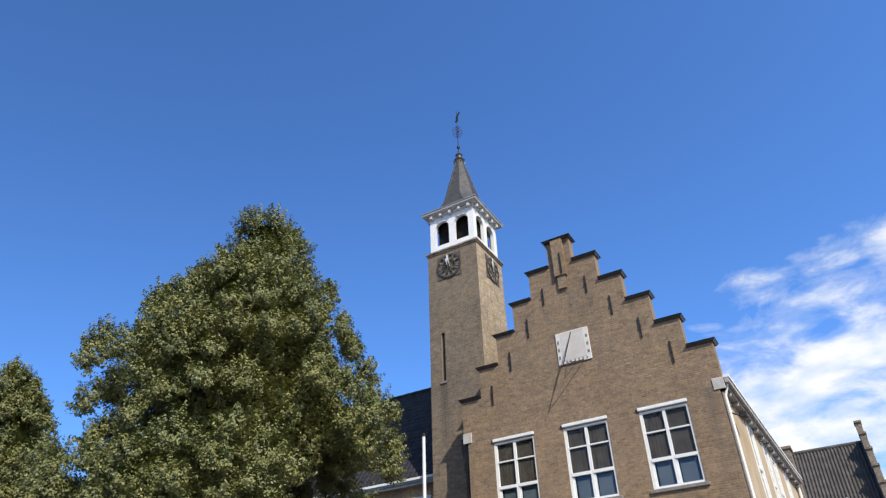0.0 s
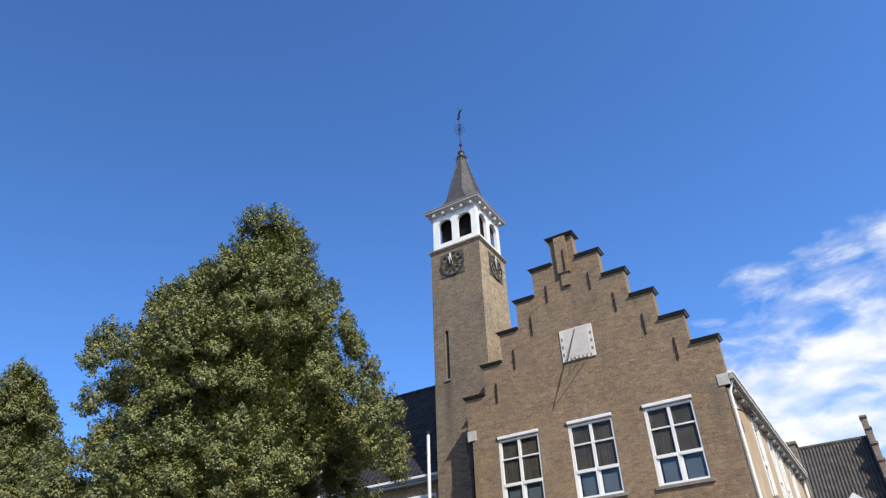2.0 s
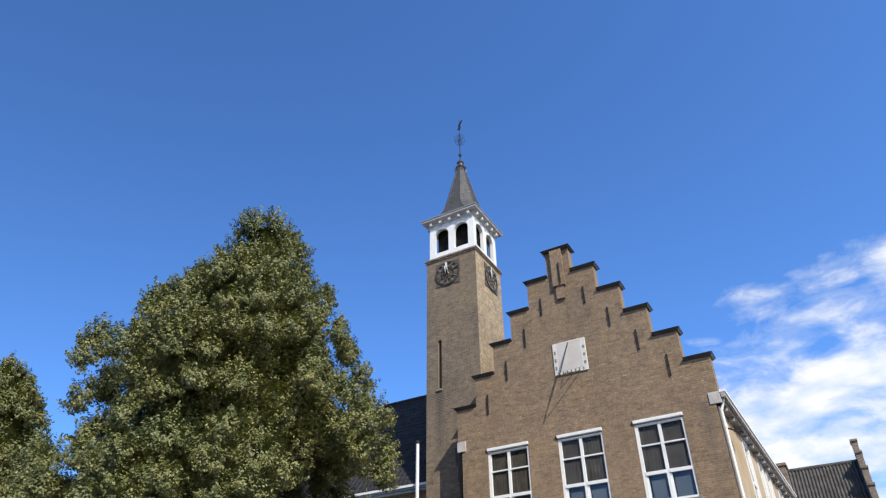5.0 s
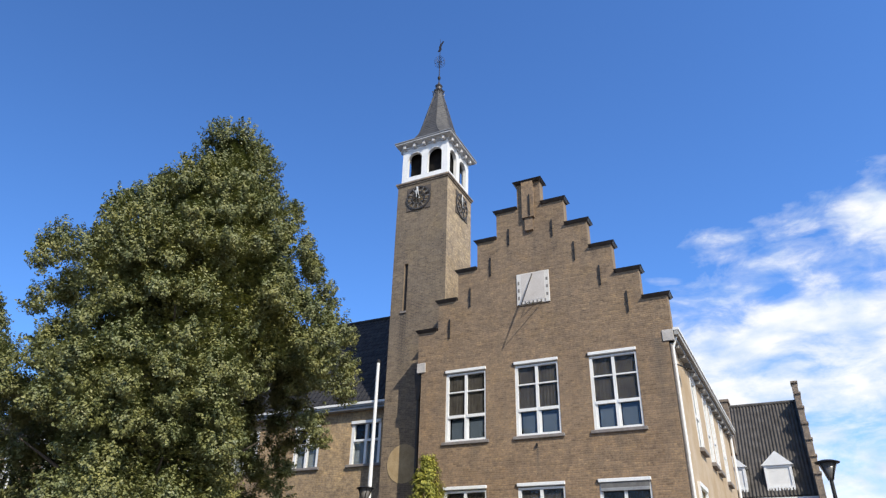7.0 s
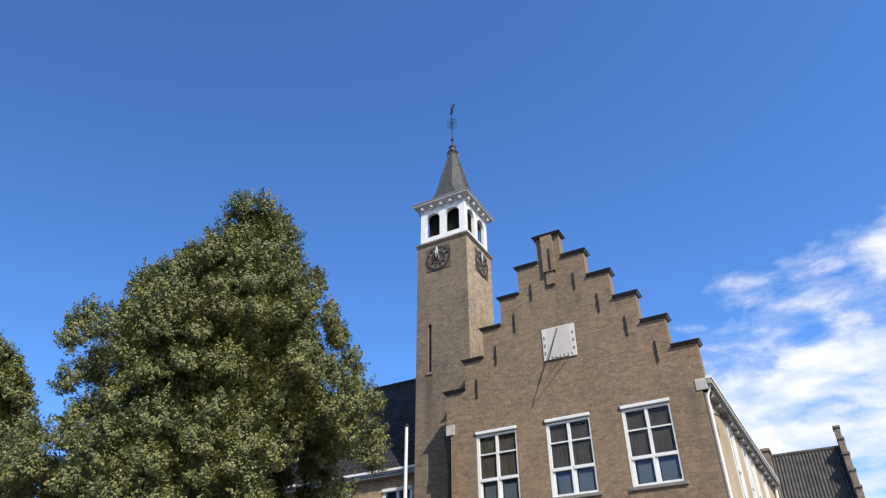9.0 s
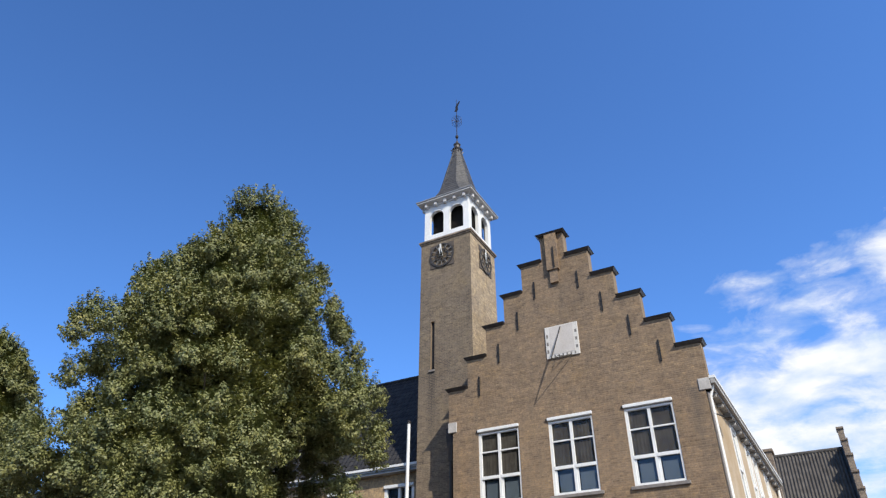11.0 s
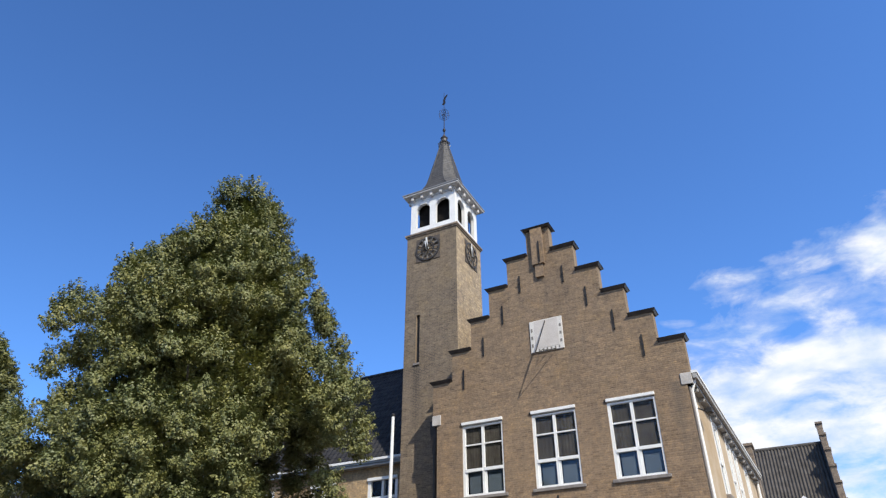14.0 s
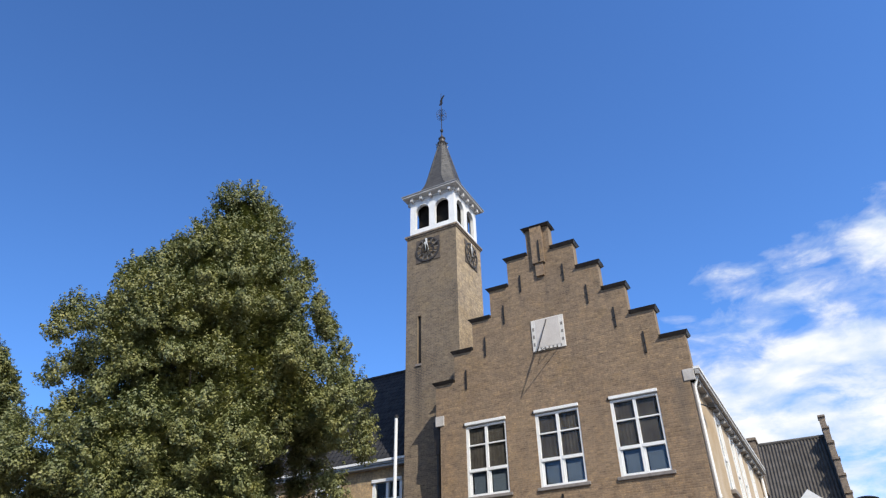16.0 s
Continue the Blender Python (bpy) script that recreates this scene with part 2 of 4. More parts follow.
EAVES_GREY = mottled("eaves_grey_paint", (0.3, 0.29, 0.275), (0.4, 0.39, 0.37), 3.0, 0.6)
BROWN_METAL = mottled("dark_brown_metal", (0.035, 0.028, 0.023), (0.06, 0.048, 0.04), 6.0, 0.6)
SHUTTER = mottled("worn_shutter_slats", (0.11, 0.105, 0.1), (0.17, 0.165, 0.155), 5.0, 0.6)
# unlit rooms and belfry floor: the shade is put into this colour
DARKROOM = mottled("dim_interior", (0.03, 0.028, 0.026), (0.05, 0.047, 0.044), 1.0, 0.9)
BARK = mottled("tree_bark", (0.07, 0.055, 0.04), (0.13, 0.105, 0.08), 7.0, 0.9, strength=0.8)
PAVING = mottled("clay_paving", (0.09, 0.07, 0.06), (0.15, 0.12, 0.10), 0.6, 0.9, fine=9, strength=0.5)
LAMP_GLASS = mottled("smoked_lamp_bowl", (0.10, 0.09, 0.08), (0.16, 0.145, 0.13), 3.0, 0.25)
OCHRE = mottled("ochre_disc", (0.36, 0.255, 0.13), (0.46, 0.34, 0.19), 3.0, 0.9)
SCREEN = mottled("blue_grey_screen", (0.17, 0.2, 0.23), (0.24, 0.27, 0.3), 1.3, 0.7)
BOARD = mottled("white_shutter", (0.72, 0.71, 0.68), (0.8, 0.79, 0.76), 2.0, 0.5)


def curtain_mat():
    m, nt, b = material("brown_net_curtain", 0.95)
    mp = node(nt, "ShaderNodeMapping", Vector=position(nt), Scale=(14.0, 14.0, 0.6))
    f = noise_tex(nt, 1.0, 4.0, 0.6, mp.outputs[0])
    g = noise_tex(nt, 5.0, 4.0, 0.7)
    c = mixc(nt, 0.5, ramp(nt, f, ((0.35, (0.04, 0.034, 0.03)), (0.65, (0.105, 0.09, 0.078)))), ramp(nt, g, ((0.35, (0.03, 0.026, 0.024)), (0.7, (0.11, 0.1, 0.088)))))
    nt.links.new(c, b.inputs["Base Color"])
    return m


def glass_mat(name, tint, ior):
    m = bpy.data.materials.new(name)
    m.use_nodes = True
    nt = m.node_tree
    nt.nodes.clear()
    fr = node(nt, "ShaderNodeFresnel", IOR=ior)
    wav = node(nt, "ShaderNodeBump", Height=noise_tex(nt, 1.5, 2.0), Strength=0.04, Distance=0.05)
    gl = node(nt, "ShaderNodeBsdfGlossy", Color=(0.95, 0.97, 1, 1), Roughness=0.01, Normal=wav.outputs[0])
    tr = node(nt, "ShaderNodeBsdfTransparent", Color=(*tint, 1))
    mx = node(nt, "ShaderNodeMixShader", Fac=fr.outputs[0], i1=tr.outputs[0], i2=gl.outputs[0])
    out = nt.nodes.new("ShaderNodeOutputMaterial")
    nt.links.new(mx.outputs[0], out.inputs[0])
    return m


CURTAIN = curtain_mat()
GLASS = glass_mat("window_glass", (0.9, 0.91, 0.9), 1.22)
FILM_GLASS = glass_mat("tinted_window_glass", (0.66, 0.7, 0.74), 1.42)


def leaf_mat(name, dark, mid, light):
    m = bpy.data.materials.new(name)
    m.use_nodes = True
    nt = m.node_tree
    nt.nodes.clear()
    g = nt.nodes.new("ShaderNodeNewGeometry")
    c = ramp(nt, g.outputs["Random Per Island"], ((0.0, dark), (0.55, mid), (1.0, light)))
    big = noise_tex(nt, 0.7, 4.0, 0.6)
    c = mixc(nt, 1.0, c, ramp(nt, big, ((0.3, (0.8, 0.87, 0.9)), (0.7, (1.18, 1.1, 0.9)))), "MULTIPLY")
    spray = noise_tex(nt, 3.2, 4.0, 0.6)
    c = mixc(nt, 1.0, c, ramp(nt, spray, ((0.3, (0.62, 0.7, 0.76)), (0.7, (1.3, 1.2, 0.95)))), "MULTIPLY")
    b = node(nt, "ShaderNodeBsdfPrincipled", Base_Color=c, Roughness=0.5)
    t = node(nt, "ShaderNodeBsdfTranslucent", Color=mixc(nt, 1.0, c, (0.95, 1.2, 0.6), "MULTIPLY"))
    mx = node(nt, "ShaderNodeMixShader", Fac=0.08, i1=b.outputs[0], i2=t.outputs[0])
    out = nt.nodes.new("ShaderNodeOutputMaterial")
    nt.links.new(mx.outputs[0], out.inputs[0])
    return m


LEAF = leaf_mat("linden_leaves", (0.155, 0.168, 0.067), (0.198, 0.21, 0.088), (0.238, 0.245, 0.112))
LEAF_YELLOW = leaf_mat("golden_conifer_needles", (0.17, 0.185, 0.03), (0.30, 0.30, 0.05), (0.44, 0.41, 0.09))


# ---- mesh helpers ----
def box(bm, x0, x1, y0, y1, z0, z1, bevel=0.0):
    v = [bm.verts.new((x, y, z)) for x in (x0, x1) for y in (y0, y1) for z in (z0, z1)]
    fs = [bm.faces.new([v[i] for i in q]) for q in ((0, 1, 3, 2), (4, 6, 7, 5), (0, 4, 5, 1), (2, 3, 7, 6), (0, 2, 6, 4), (1, 5, 7, 3))]
    if bevel:
        es = list({e for f in fs for e in f.edges})
        bmesh.ops.bevel(bm, geom=es, offset=bevel, segments=1, affect="EDGES")
    return bm


def boxes(*rows, bevel=0.0):
    bm = bmesh.new()
    for r in rows:
        box(bm, *r, bevel=bevel)
    return bm


def hexa(bm, pts):
    """A six-sided solid from its four lower and four upper corners."""
    v = [bm.verts.new(p) for p in pts]
    for q in ((3, 2, 1, 0), (4, 5, 6, 7), (0, 1, 5, 4), (1, 2, 6, 5), (2, 3, 7, 6), (3, 0, 4, 7)):
        bm.faces.new([v[i] for i in q])


def rod(bm, a, b, r, seg=8, r2=None):
    a, b = Vector(a), Vector(b)
    q = (b - a).to_track_quat("Z", "Y")
    rings = []
    for p, rr in ((a, r), (b, r if r2 is None else r2)):
        rings.append([bm.verts.new(p + q @ Vector((rr * math.cos(2 * math.pi * i / seg), rr * math.sin(2 * math.pi * i / seg), 0))) for i in range(seg)])
    for i in range(seg):
        j = (i + 1) % seg
        bm.faces.new((rings[0][i], rings[0][j], rings[1][j], rings[1][i]))
    bm.faces.new(rings[0][::-1])
    bm.faces.new(rings[1])


def turned(bm, profile, cx, cy, seg=20):
    rings = [[bm.verts.new((cx + r * math.cos(2 * math.pi * i / seg), cy + r * math.sin(2 * math.pi * i / seg), z)) for i in range(seg)] for r, z in profile]
    for a, b in zip(rings, rings[1:]):
        for i in range(seg):
            j = (i + 1) % seg
            bm.faces.new((a[i], a[j], b[j], b[i]))
    bm.faces.new(rings[0][::-1])
    bm.faces.new(rings[-1])


def part(name, bm, mat, parent=None, label="", smooth=False, m=None):
    me = bpy.data.meshes.new(name)
    if m is not None:
        bm.transform(m)
    bmesh.ops.recalc_face_normals(bm, faces=bm.faces)
    bm.to_mesh(me)
    bm.free()
    me.materials.append(mat)
    if smooth:
        me.polygons.foreach_set("use_smooth", [True] * len(me.polygons))
    ob = new(name, me)
    if parent is not None:
        ob.parent = parent
    if label:
        ob["label"] = label
    return ob


def thing(name, label, category, group="", kind="", at=(0, 0, 0)):
    ob = new(name)
    ob.location = at
    return tagged(ob, label, category, group, kind)


def cell_wall(us, zs, filled, t0, t1, along="x"):
    """A wall of rectangular cells, with all openings cut through; us and zs are the cutting lines."""
    bm = bmesh.new()
    us, zs = sorted(set(us)), sorted(set(zs))
    on = [[filled((a + b) / 2, (c + d) / 2) for c, d in zip(zs, zs[1:])] for a, b in zip(us, us[1:])]
    vs = {}

    def v(i, k, t):
        key = (i, k, t)
        if key not in vs:
            vs[key] = bm.verts.new((us[i], t, zs[k]) if along == "x" else (t, us[i], zs[k]))
        return vs[key]

    def get(i, k):
        return 0 <= i < len(us) - 1 and 0 <= k < len(zs) - 1 and on[i][k]
    for i in range(len(us) - 1):
        for k in range(len(zs) - 1):
            if not on[i][k]:
                continue
            for t in (t0, t1):
                bm.faces.new((v(i, k, t), v(i + 1, k, t), v(i + 1, k + 1, t), v(i, k + 1, t)))
            for di, dk, a, b in ((-1, 0, (i, k), (i, k + 1)), (1, 0, (i + 1, k), (i + 1, k + 1)), (0, -1, (i, k), (i + 1, k)), (0, 1, (i, k + 1), (i + 1, k + 1))):
                if not get(i + di, k + dk):
                    bm.faces.new((v(*a, t0), v(*b, t0), v(*b, t1), v(*a, t1)))
    return bm


# ---- ground ----
bm = bmesh.new()
bmesh.ops.create_grid(bm, x_segments=8, y_segments=8, size=1500)
tagged(part("ground", bm, PAVING), "brown clay-paved square reaching to the horizon", "ground", kind="structure")

# ---- main gabled front ----
GX = 4.02
STEPS = ((4.17, 9.98), (3.44, 10.99), (2.70, 12.03), (1.97, 13.06), (1.23, 14.09), (0.43, 15.1))
WIN_X = (-2.39, 0.0, 2.37)
UP = (6.2, 8.5)
LOW = (2.5, 4.85)

hall = thing("town_hall", "brown brick town hall front with stepped gable and white windows", "building")


def in_gable(x, z):
    for cx in WIN_X:
        if abs(x - cx) < 0.7 and (UP[0] < z < UP[1] or LOW[0] < z < LOW[1]):
            return False
    if z < 8.56:
        return abs(x) < GX
    return any(abs(x) < sx and z < sz for sx, sz in STEPS)


us = [s * sx for sx, _ in STEPS for s in (-1, 1)] + [-GX, GX] + [c + s * 0.7 for c in WIN_X for s in (-1, 1)]
part("wall", cell_wall(us, [0, 8.56, *UP, *LOW] + [z for _, z in STEPS], in_gable, 0.0, 0.36), MORTAR, hall, "brown brick gable wall")


def coping(x0, x1, z, y0=-0.12, y1=0.48, h=0.085):
    """A coping of dark tiles: flanks that lean outward as they rise, then a low ridged top."""
    bm = bmesh.new()
    e = 0.055
    hexa(bm, ((x0 + e, y0 + 0.09, z), (x1 - e, y0 + 0.09, z), (x1 - e, y1 - 0.09, z), (x0 + e, y1 - 0.09, z), (x0, y0, z + h), (x1, y0, z + h), (x1, y1, z + h), (x0, y1, z + h)))
    hexa(bm, ((x0 - 0.01, y0 - 0.01, z + h + 0.002), (x1 + 0.01, y0 - 0.01, z + h + 0.002), (x1 + 0.01, y1 + 0.01, z + h + 0.002), (x0 - 0.01, y1 + 0.01, z + h + 0.002),
              (x0 + 0.03, 0.12, z + h + 0.05), (x1 - 0.03, 0.12, z + h + 0.05), (x1 - 0.03, 0.24, z + h + 0.05), (x0 + 0.03, 0.24, z + h + 0.05)))
    return bm


for i, (sx, sz) in enumerate(STEPS):
    if i == len(STEPS) - 1:
        part("coping", coping(-sx - 0.1, sx + 0.1, sz, -0.19, h=0.05), LEAD, hall, "dark slate coping")
        continue
    inner = STEPS[i + 1][0]
    for s in (-1, 1):
        a, b = sorted((s * (inner + 0.003), s * (sx + 0.1)))
        part("coping", coping(a, b, sz), LEAD, hall, "dark slate coping")
for s in (-1, 1):
    a, b = sorted((s * 3.87, s * 4.19))
    part("kneeler", box(bmesh.new(), a, b, -0.035, 0.3, 8.56, 8.9, 0.012), STONE, hall, "pale stone kneeler block")
# pier on the gable's top with its corbel
part("pier", boxes((-0.21, 0.21, -0.15, -0.002, 13.62, 15.098), (-0.14, 0.14, -0.1, -0.002, 13.13, 13.617)), BRICK, hall, "brown brick pier with corbel")
for x, z0, z1 in [(s * x, a, b) for x, a, b in ((0.78, 12.75, 13.38), (1.48, 11.7, 12.38), (2.24, 10.68, 11.35), (3.0, 9.65, 10.32)) for s in (-1, 1)]:
    part("wall_anchor", boxes((x - 0.022, x + 0.022, -0.05, -0.002, z0, z1), (x - 0.035, x + 0.035, -0.065, -0.05, (z0 + z1) / 2 - 0.035, (z0 + z1) / 2 + 0.035)), IRON, hall, "black iron wall anchor")
part("wall_anchor", boxes((0.05, 0.09, -0.195, -0.152, 13.68, 14.5)), IRON, hall, "black iron wall anchor")
part("flag_bracket", boxes((-0.085, -0.04, -0.07, -0.002, 5.87, 5.95), (-0.075, -0.05, -0.1, -0.07, 5.89, 5.92)), IRON, hall, "rusty iron bracket")


def window_unit(parent, cx, z0, z1, w=1.4, y=0.0, closed_top=False, film=True):
    """A white six-pane window with a blind box over it and a stone sill."""
    x0, x1 = cx - w / 2, cx + w / 2
    win = new("window")
    win.parent = parent
    yf = y + 0.05
    zt = z0 + 0.34 * (z1 - z0)
    zb = z0 + 0.685 * (z1 - z0)
    part("blind_box", box(bmesh.new(), x0 - 0.015, x1 + 0.015, y - 0.06, y + 0.1, z1 - 0.085, z1 + 0.01, 0.01), WHITE, win)
    # small dark block at the left end of the blind box
    part("blind_bracket", box(bmesh.new(), x0 - 0.07, x0 - 0.017, y - 0.045, y - 0.002, z1 - 0.075, z1 - 0.01, 0.008), IRON, win)
    part("frame", boxes((x0, x0 + 0.085, yf - 0.03, yf + 0.1, z0, z1 - 0.112), (x1 - 0.052, x1, yf - 0.03, yf + 0.1, z0, z1 - 0.112),
                        (x0 + 0.087, x1 - 0.054, yf - 0.03, yf + 0.1, z1 - 0.17, z1 - 0.112), (x0 + 0.087, x1 - 0.054, yf - 0.03, yf + 0.1, z0, z0 + 0.07)), WHITE, win)
    part("mullion", boxes((cx - 0.042, cx + 0.042, yf - 0.025, yf + 0.09, z0 + 0.072, z1 - 0.172)), WHITE, win)
    part("transom", boxes((x0 + 0.087, cx - 0.044, yf - 0.045, yf + 0.09, zt - 0.045, zt + 0.045), (cx + 0.044, x1 - 0.054, yf - 0.045, yf + 0.09, zt - 0.045, zt + 0.045)), WHITE, win)
    for a, b in ((x0 + 0.087, cx - 0.044), (cx + 0.044, x1 - 0.054)):
        part("glazing_bar", boxes((a, b, yf - 0.01, yf + 0.06, zb - 0.02, zb + 0.02)), WHITE, win)
        part("casement", boxes((a, a + 0.05, yf, yf + 0.06, z0 + 0.072, zt - 0.047)), WHITE, win)
        for i, (c, d) in enumerate(((z0 + 0.072, zt - 0.047), (zt + 0.047, zb - 0.027), (zb + 0.027, z1 - 0.174))):
            o = part("pane", boxes((a, b, yf + 0.03, yf + 0.036, c, d)), FILM_GLASS if i == 0 and film else GLASS, win, "tinted lower pane" if i == 0 and film else "")
            o.visible_shadow = False
    bm = bmesh.new()
    n = 40
    xs = [x0 + 0.05 + (x1 - x0 - 0.1) * i / n for i in range(n + 1)]
    row = [[bm.verts.new((x, y + 0.1 + 0.005 * math.sin(i * 1.9) + 0.004 * math.sin(i * 4.3 + cx), z)) for i, x in enumerate(xs)] for z in (zt - 0.03, z1)]
    for i in range(n):
        bm.faces.new((row[0][i], row[0][i + 1], row[1][i + 1], row[1][i]))
    part("curtain", bm, CURTAIN, win, "brown net curtain", smooth=True)
    if film:
        # screen behind the lower panes; the sky's reflection is put into its blue-grey
        part("privacy_screen", boxes((x0 + 0.19, cx - 0.03, y + 0.098, y + 0.103, z0 + 0.05, zt - 0.035), (cx + 0.13, x1 - 0.04, y + 0.098, y + 0.103, z0 + 0.05, zt - 0.035)), SCREEN, win, "screen behind the lower panes, reflected sky painted in its blue-grey")
    part("sill", box(bmesh.new(), x0 - 0.1, x1 + 0.1, y - 0.065, y + 0.04, z0 - 0.1, z0 - 0.003, 0.012), SILL, win, "grey stone sill")
    # dark sheet that stands in for the unlit room
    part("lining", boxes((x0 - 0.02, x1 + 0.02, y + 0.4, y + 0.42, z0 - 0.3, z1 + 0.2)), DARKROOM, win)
    return win


for cx in WIN_X:
    window_unit(hall, cx, *UP)
    window_unit(hall, cx, *LOW, film=False)
part("roller_shutter", boxes((WIN_X[2] - 0.66, WIN_X[2] + 0.66, -0.03, 0.012, LOW[1] - 0.23, LOW[1] - 0.09)), SHUTTER, hall, "grey half-lowered roller shutter")
part("shutter_rail", box(bmesh.new(), WIN_X[2] - 0.66, WIN_X[2] + 0.66, -0.04, 0.012, LOW[1] - 0.32, LOW[1] - 0.232, 0.01), ZINC, hall, "pale bottom rail of the shutter")

# side walls, roof and back of the main block; the sunny side runs slightly askew
SKEW = pose(GX, 0, 0, 0, 0, -1.18)
LEN = 13.6
SIDE_WIN = ((3.83, 0.86), (6.38, 0.8), (7.85, 0.8), (10.58, 0.86))


def in_side(y, z):
    if 1.7 < y < 2.9 and z < 4.8:
        return False
    return not any(abs(y - c) < w / 2 and 6.2 < z < 8.46 for c, w in SIDE_WIN)


ys = [0.362, LEN, 1.7, 2.9] + [c + s * w / 2 for c, w in SIDE_WIN for s in (-1, 1)]
part("side_wall", cell_wall(ys, [0, 4.8, 6.2, 8.46, 8.9], in_side, -0.3, 0.0, "y"), STUCCO, hall, "cream plastered side wall", m=SKEW)
for c, w in SIDE_WIN:
    win = new("window")
    win.parent = hall
    a, b = c - w / 2, c + w / 2
    part("surround", boxes((0.002, 0.02, a - 0.14, a, 6.2, 8.46), (0.002, 0.02, b, b + 0.14, 6.2, 8.46), (0.002, 0.02, a - 0.14, b + 0.14, 8.462, 8.6)), WHITE, win, m=SKEW)
    part("frame", boxes((-0.06, -0.004, a, a + 0.07, 6.2, 8.46), (-0.06, -0.004, b - 0.07, b, 6.2, 8.46), (-0.06, -0.004, a + 0.072, b - 0.072, 7.2, 7.28), (-0.06, -0.004, a + 0.072, b - 0.072, 8.37, 8.46)), WHITE, win, m=SKEW)
    part("pane", boxes((-0.035, -0.03, a + 0.07, b - 0.07, 6.2, 8.37)), GLASS, win, m=SKEW).visible_shadow = False
    part("sill", box(bmesh.new(), -0.02, 0.14, a - 0.12, b + 0.12, 6.07, 6.197, 0.01), SILL, win, "grey stone sill", m=SKEW)
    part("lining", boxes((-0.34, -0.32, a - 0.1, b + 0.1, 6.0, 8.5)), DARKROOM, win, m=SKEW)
door = new("side_door")
door.parent = hall
part("surround", boxes((0.002, 0.07, 1.58, 1.7, 0, 4.8), (0.002, 0.07, 2.9, 3.02, 0, 4.8), (0.002, 0.09, 1.58, 3.02, 4.802, 4.93)), WHITE, door, m=SKEW)
part("door_leaf", boxes((-0.1, -0.05, 1.7, 2.9, 0, 4.8)), PALE_GREEN, door, "pale green painted door", m=SKEW)
# gutter and eaves of the sunny side
part("soffit", boxes((0.002, 0.2, 0.3, LEN, 8.62, 8.7)), ZINC, hall, "grey eaves soffit", m=SKEW)
part("gutter", boxes((0.17, 0.33, -0.03, LEN + 0.06, 8.86, 8.94)), WHITE, hall, "white timber gutter edge", m=SKEW)
part("gutter_bottom", boxes((0.19, 0.3, -0.02, LEN + 0.05, 8.72, 8.858)), EAVES_GREY, hall, "grey box gutter underside", m=SKEW)
for i in range(14):
    y = 0.55 + i * 0.97
    part("eaves_bracket", box(bmesh.new(), 0.004, 0.185, y, y + 0.09, 8.5, 8.618, 0.012), EAVES_GREY, hall, m=SKEW)
bm = bmesh.new()
rod(bm, (0.08, 0.16, 0), (0.08, 0.16, 8.4), 0.044, 10)
rod(bm, (0.08, 0.16, 8.4), (0.2, 0.18, 8.72), 0.044, 10)
for z in (1.5, 3.4, 5.4, 7.9):
    rod(bm, (0.08, 0.16, z), (0.08, 0.16, z + 0.08), 0.056, 10)
part("downpipe", bm, WHITE, hall, "white downpipe", m=SKEW)
# thin brown upright between the wall's corner and the downpipe
bm = bmesh.new()
rod(bm, (0.05, 0.06, 0), (0.05, 0.06, 8.5), 0.03, 8)
part("lightning_cable", bm, SILL, hall, "thin brown upright strip", m=SKEW)
bm = bmesh.new()
rod(bm, (0.1, LEN - 0.1, 0), (0.1, LEN - 0.1, 8.7), 0.06, 10)
part("downpipe", bm, WHITE, hall, "white downpipe", m=SKEW)
part("side_wall", boxes((-GX, -GX + 0.3, 0.362, LEN, 0, 8.9)), BRICK, hall)
part("back_wall", boxes((-GX + 0.302, 4.0, LEN - 0.32, LEN - 0.02, 0, 8.9)), BRICK, hall)
bm = bmesh.new()
RIDGE = 14.2
for s in (-1, 1):
    hexa(bm, ((s * 4.2, 0.365, 8.75), (0, 0.365, RIDGE - 0.1), (0, LEN + 0.2, RIDGE - 0.1), (s * 4.45, LEN + 0.2, 8.75),
              (s * 4.2, 0.365, 8.9), (0, 0.365, RIDGE), (0, LEN + 0.2, RIDGE), (s * 4.45, LEN + 0.2, 8.9)))
part("roof", bm, TILE_DARK, hall, "dark tiled roof")
bm = bmesh.new()
hexa(bm, ((-4.42, 0.3, 8.6), (-4.02, 0.3, 8.6), (-4.02, 0.99, 8.6), (-4.42, 0.99, 8.6), (-4.46, 0.3, 8.86), (-4.02, 0.3, 8.86), (-4.02, 0.99, 8.86), (-4.46, 0.99, 8.86)))
part("gutter", bm, BROWN_METAL, hall, "dark brown box gutter")
bm = bmesh.new()
rod(bm, (-4.27, 0.32, 0), (-4.27, 0.32, 7.75), 0.06, 10)
part("downpipe", bm, BROWN_METAL, hall, "dark brown downpipe")
bm = bmesh.new()
hexa(bm, ((-4.33, 0.24, 7.752), (-4.2, 0.24, 7.752), (-4.2, 0.42, 7.752), (-4.33, 0.42, 7.752), (-4.4, 0.2, 8.598), (-4.12, 0.2, 8.598), (-4.12, 0.48, 8.598), (-4.4, 0.48, 8.598)))
part("rainwater_head", bm, BROWN_METAL, hall, "dark brown rainwater head")
part("chimney", boxes((3.6, 4.5, 13.85, 14.6, 8.0, 10.28), (3.55, 4.57, 13.8, 14.65, 10.282, 10.4)), BRICK_FAR, hall, "squat brown brick chimney")

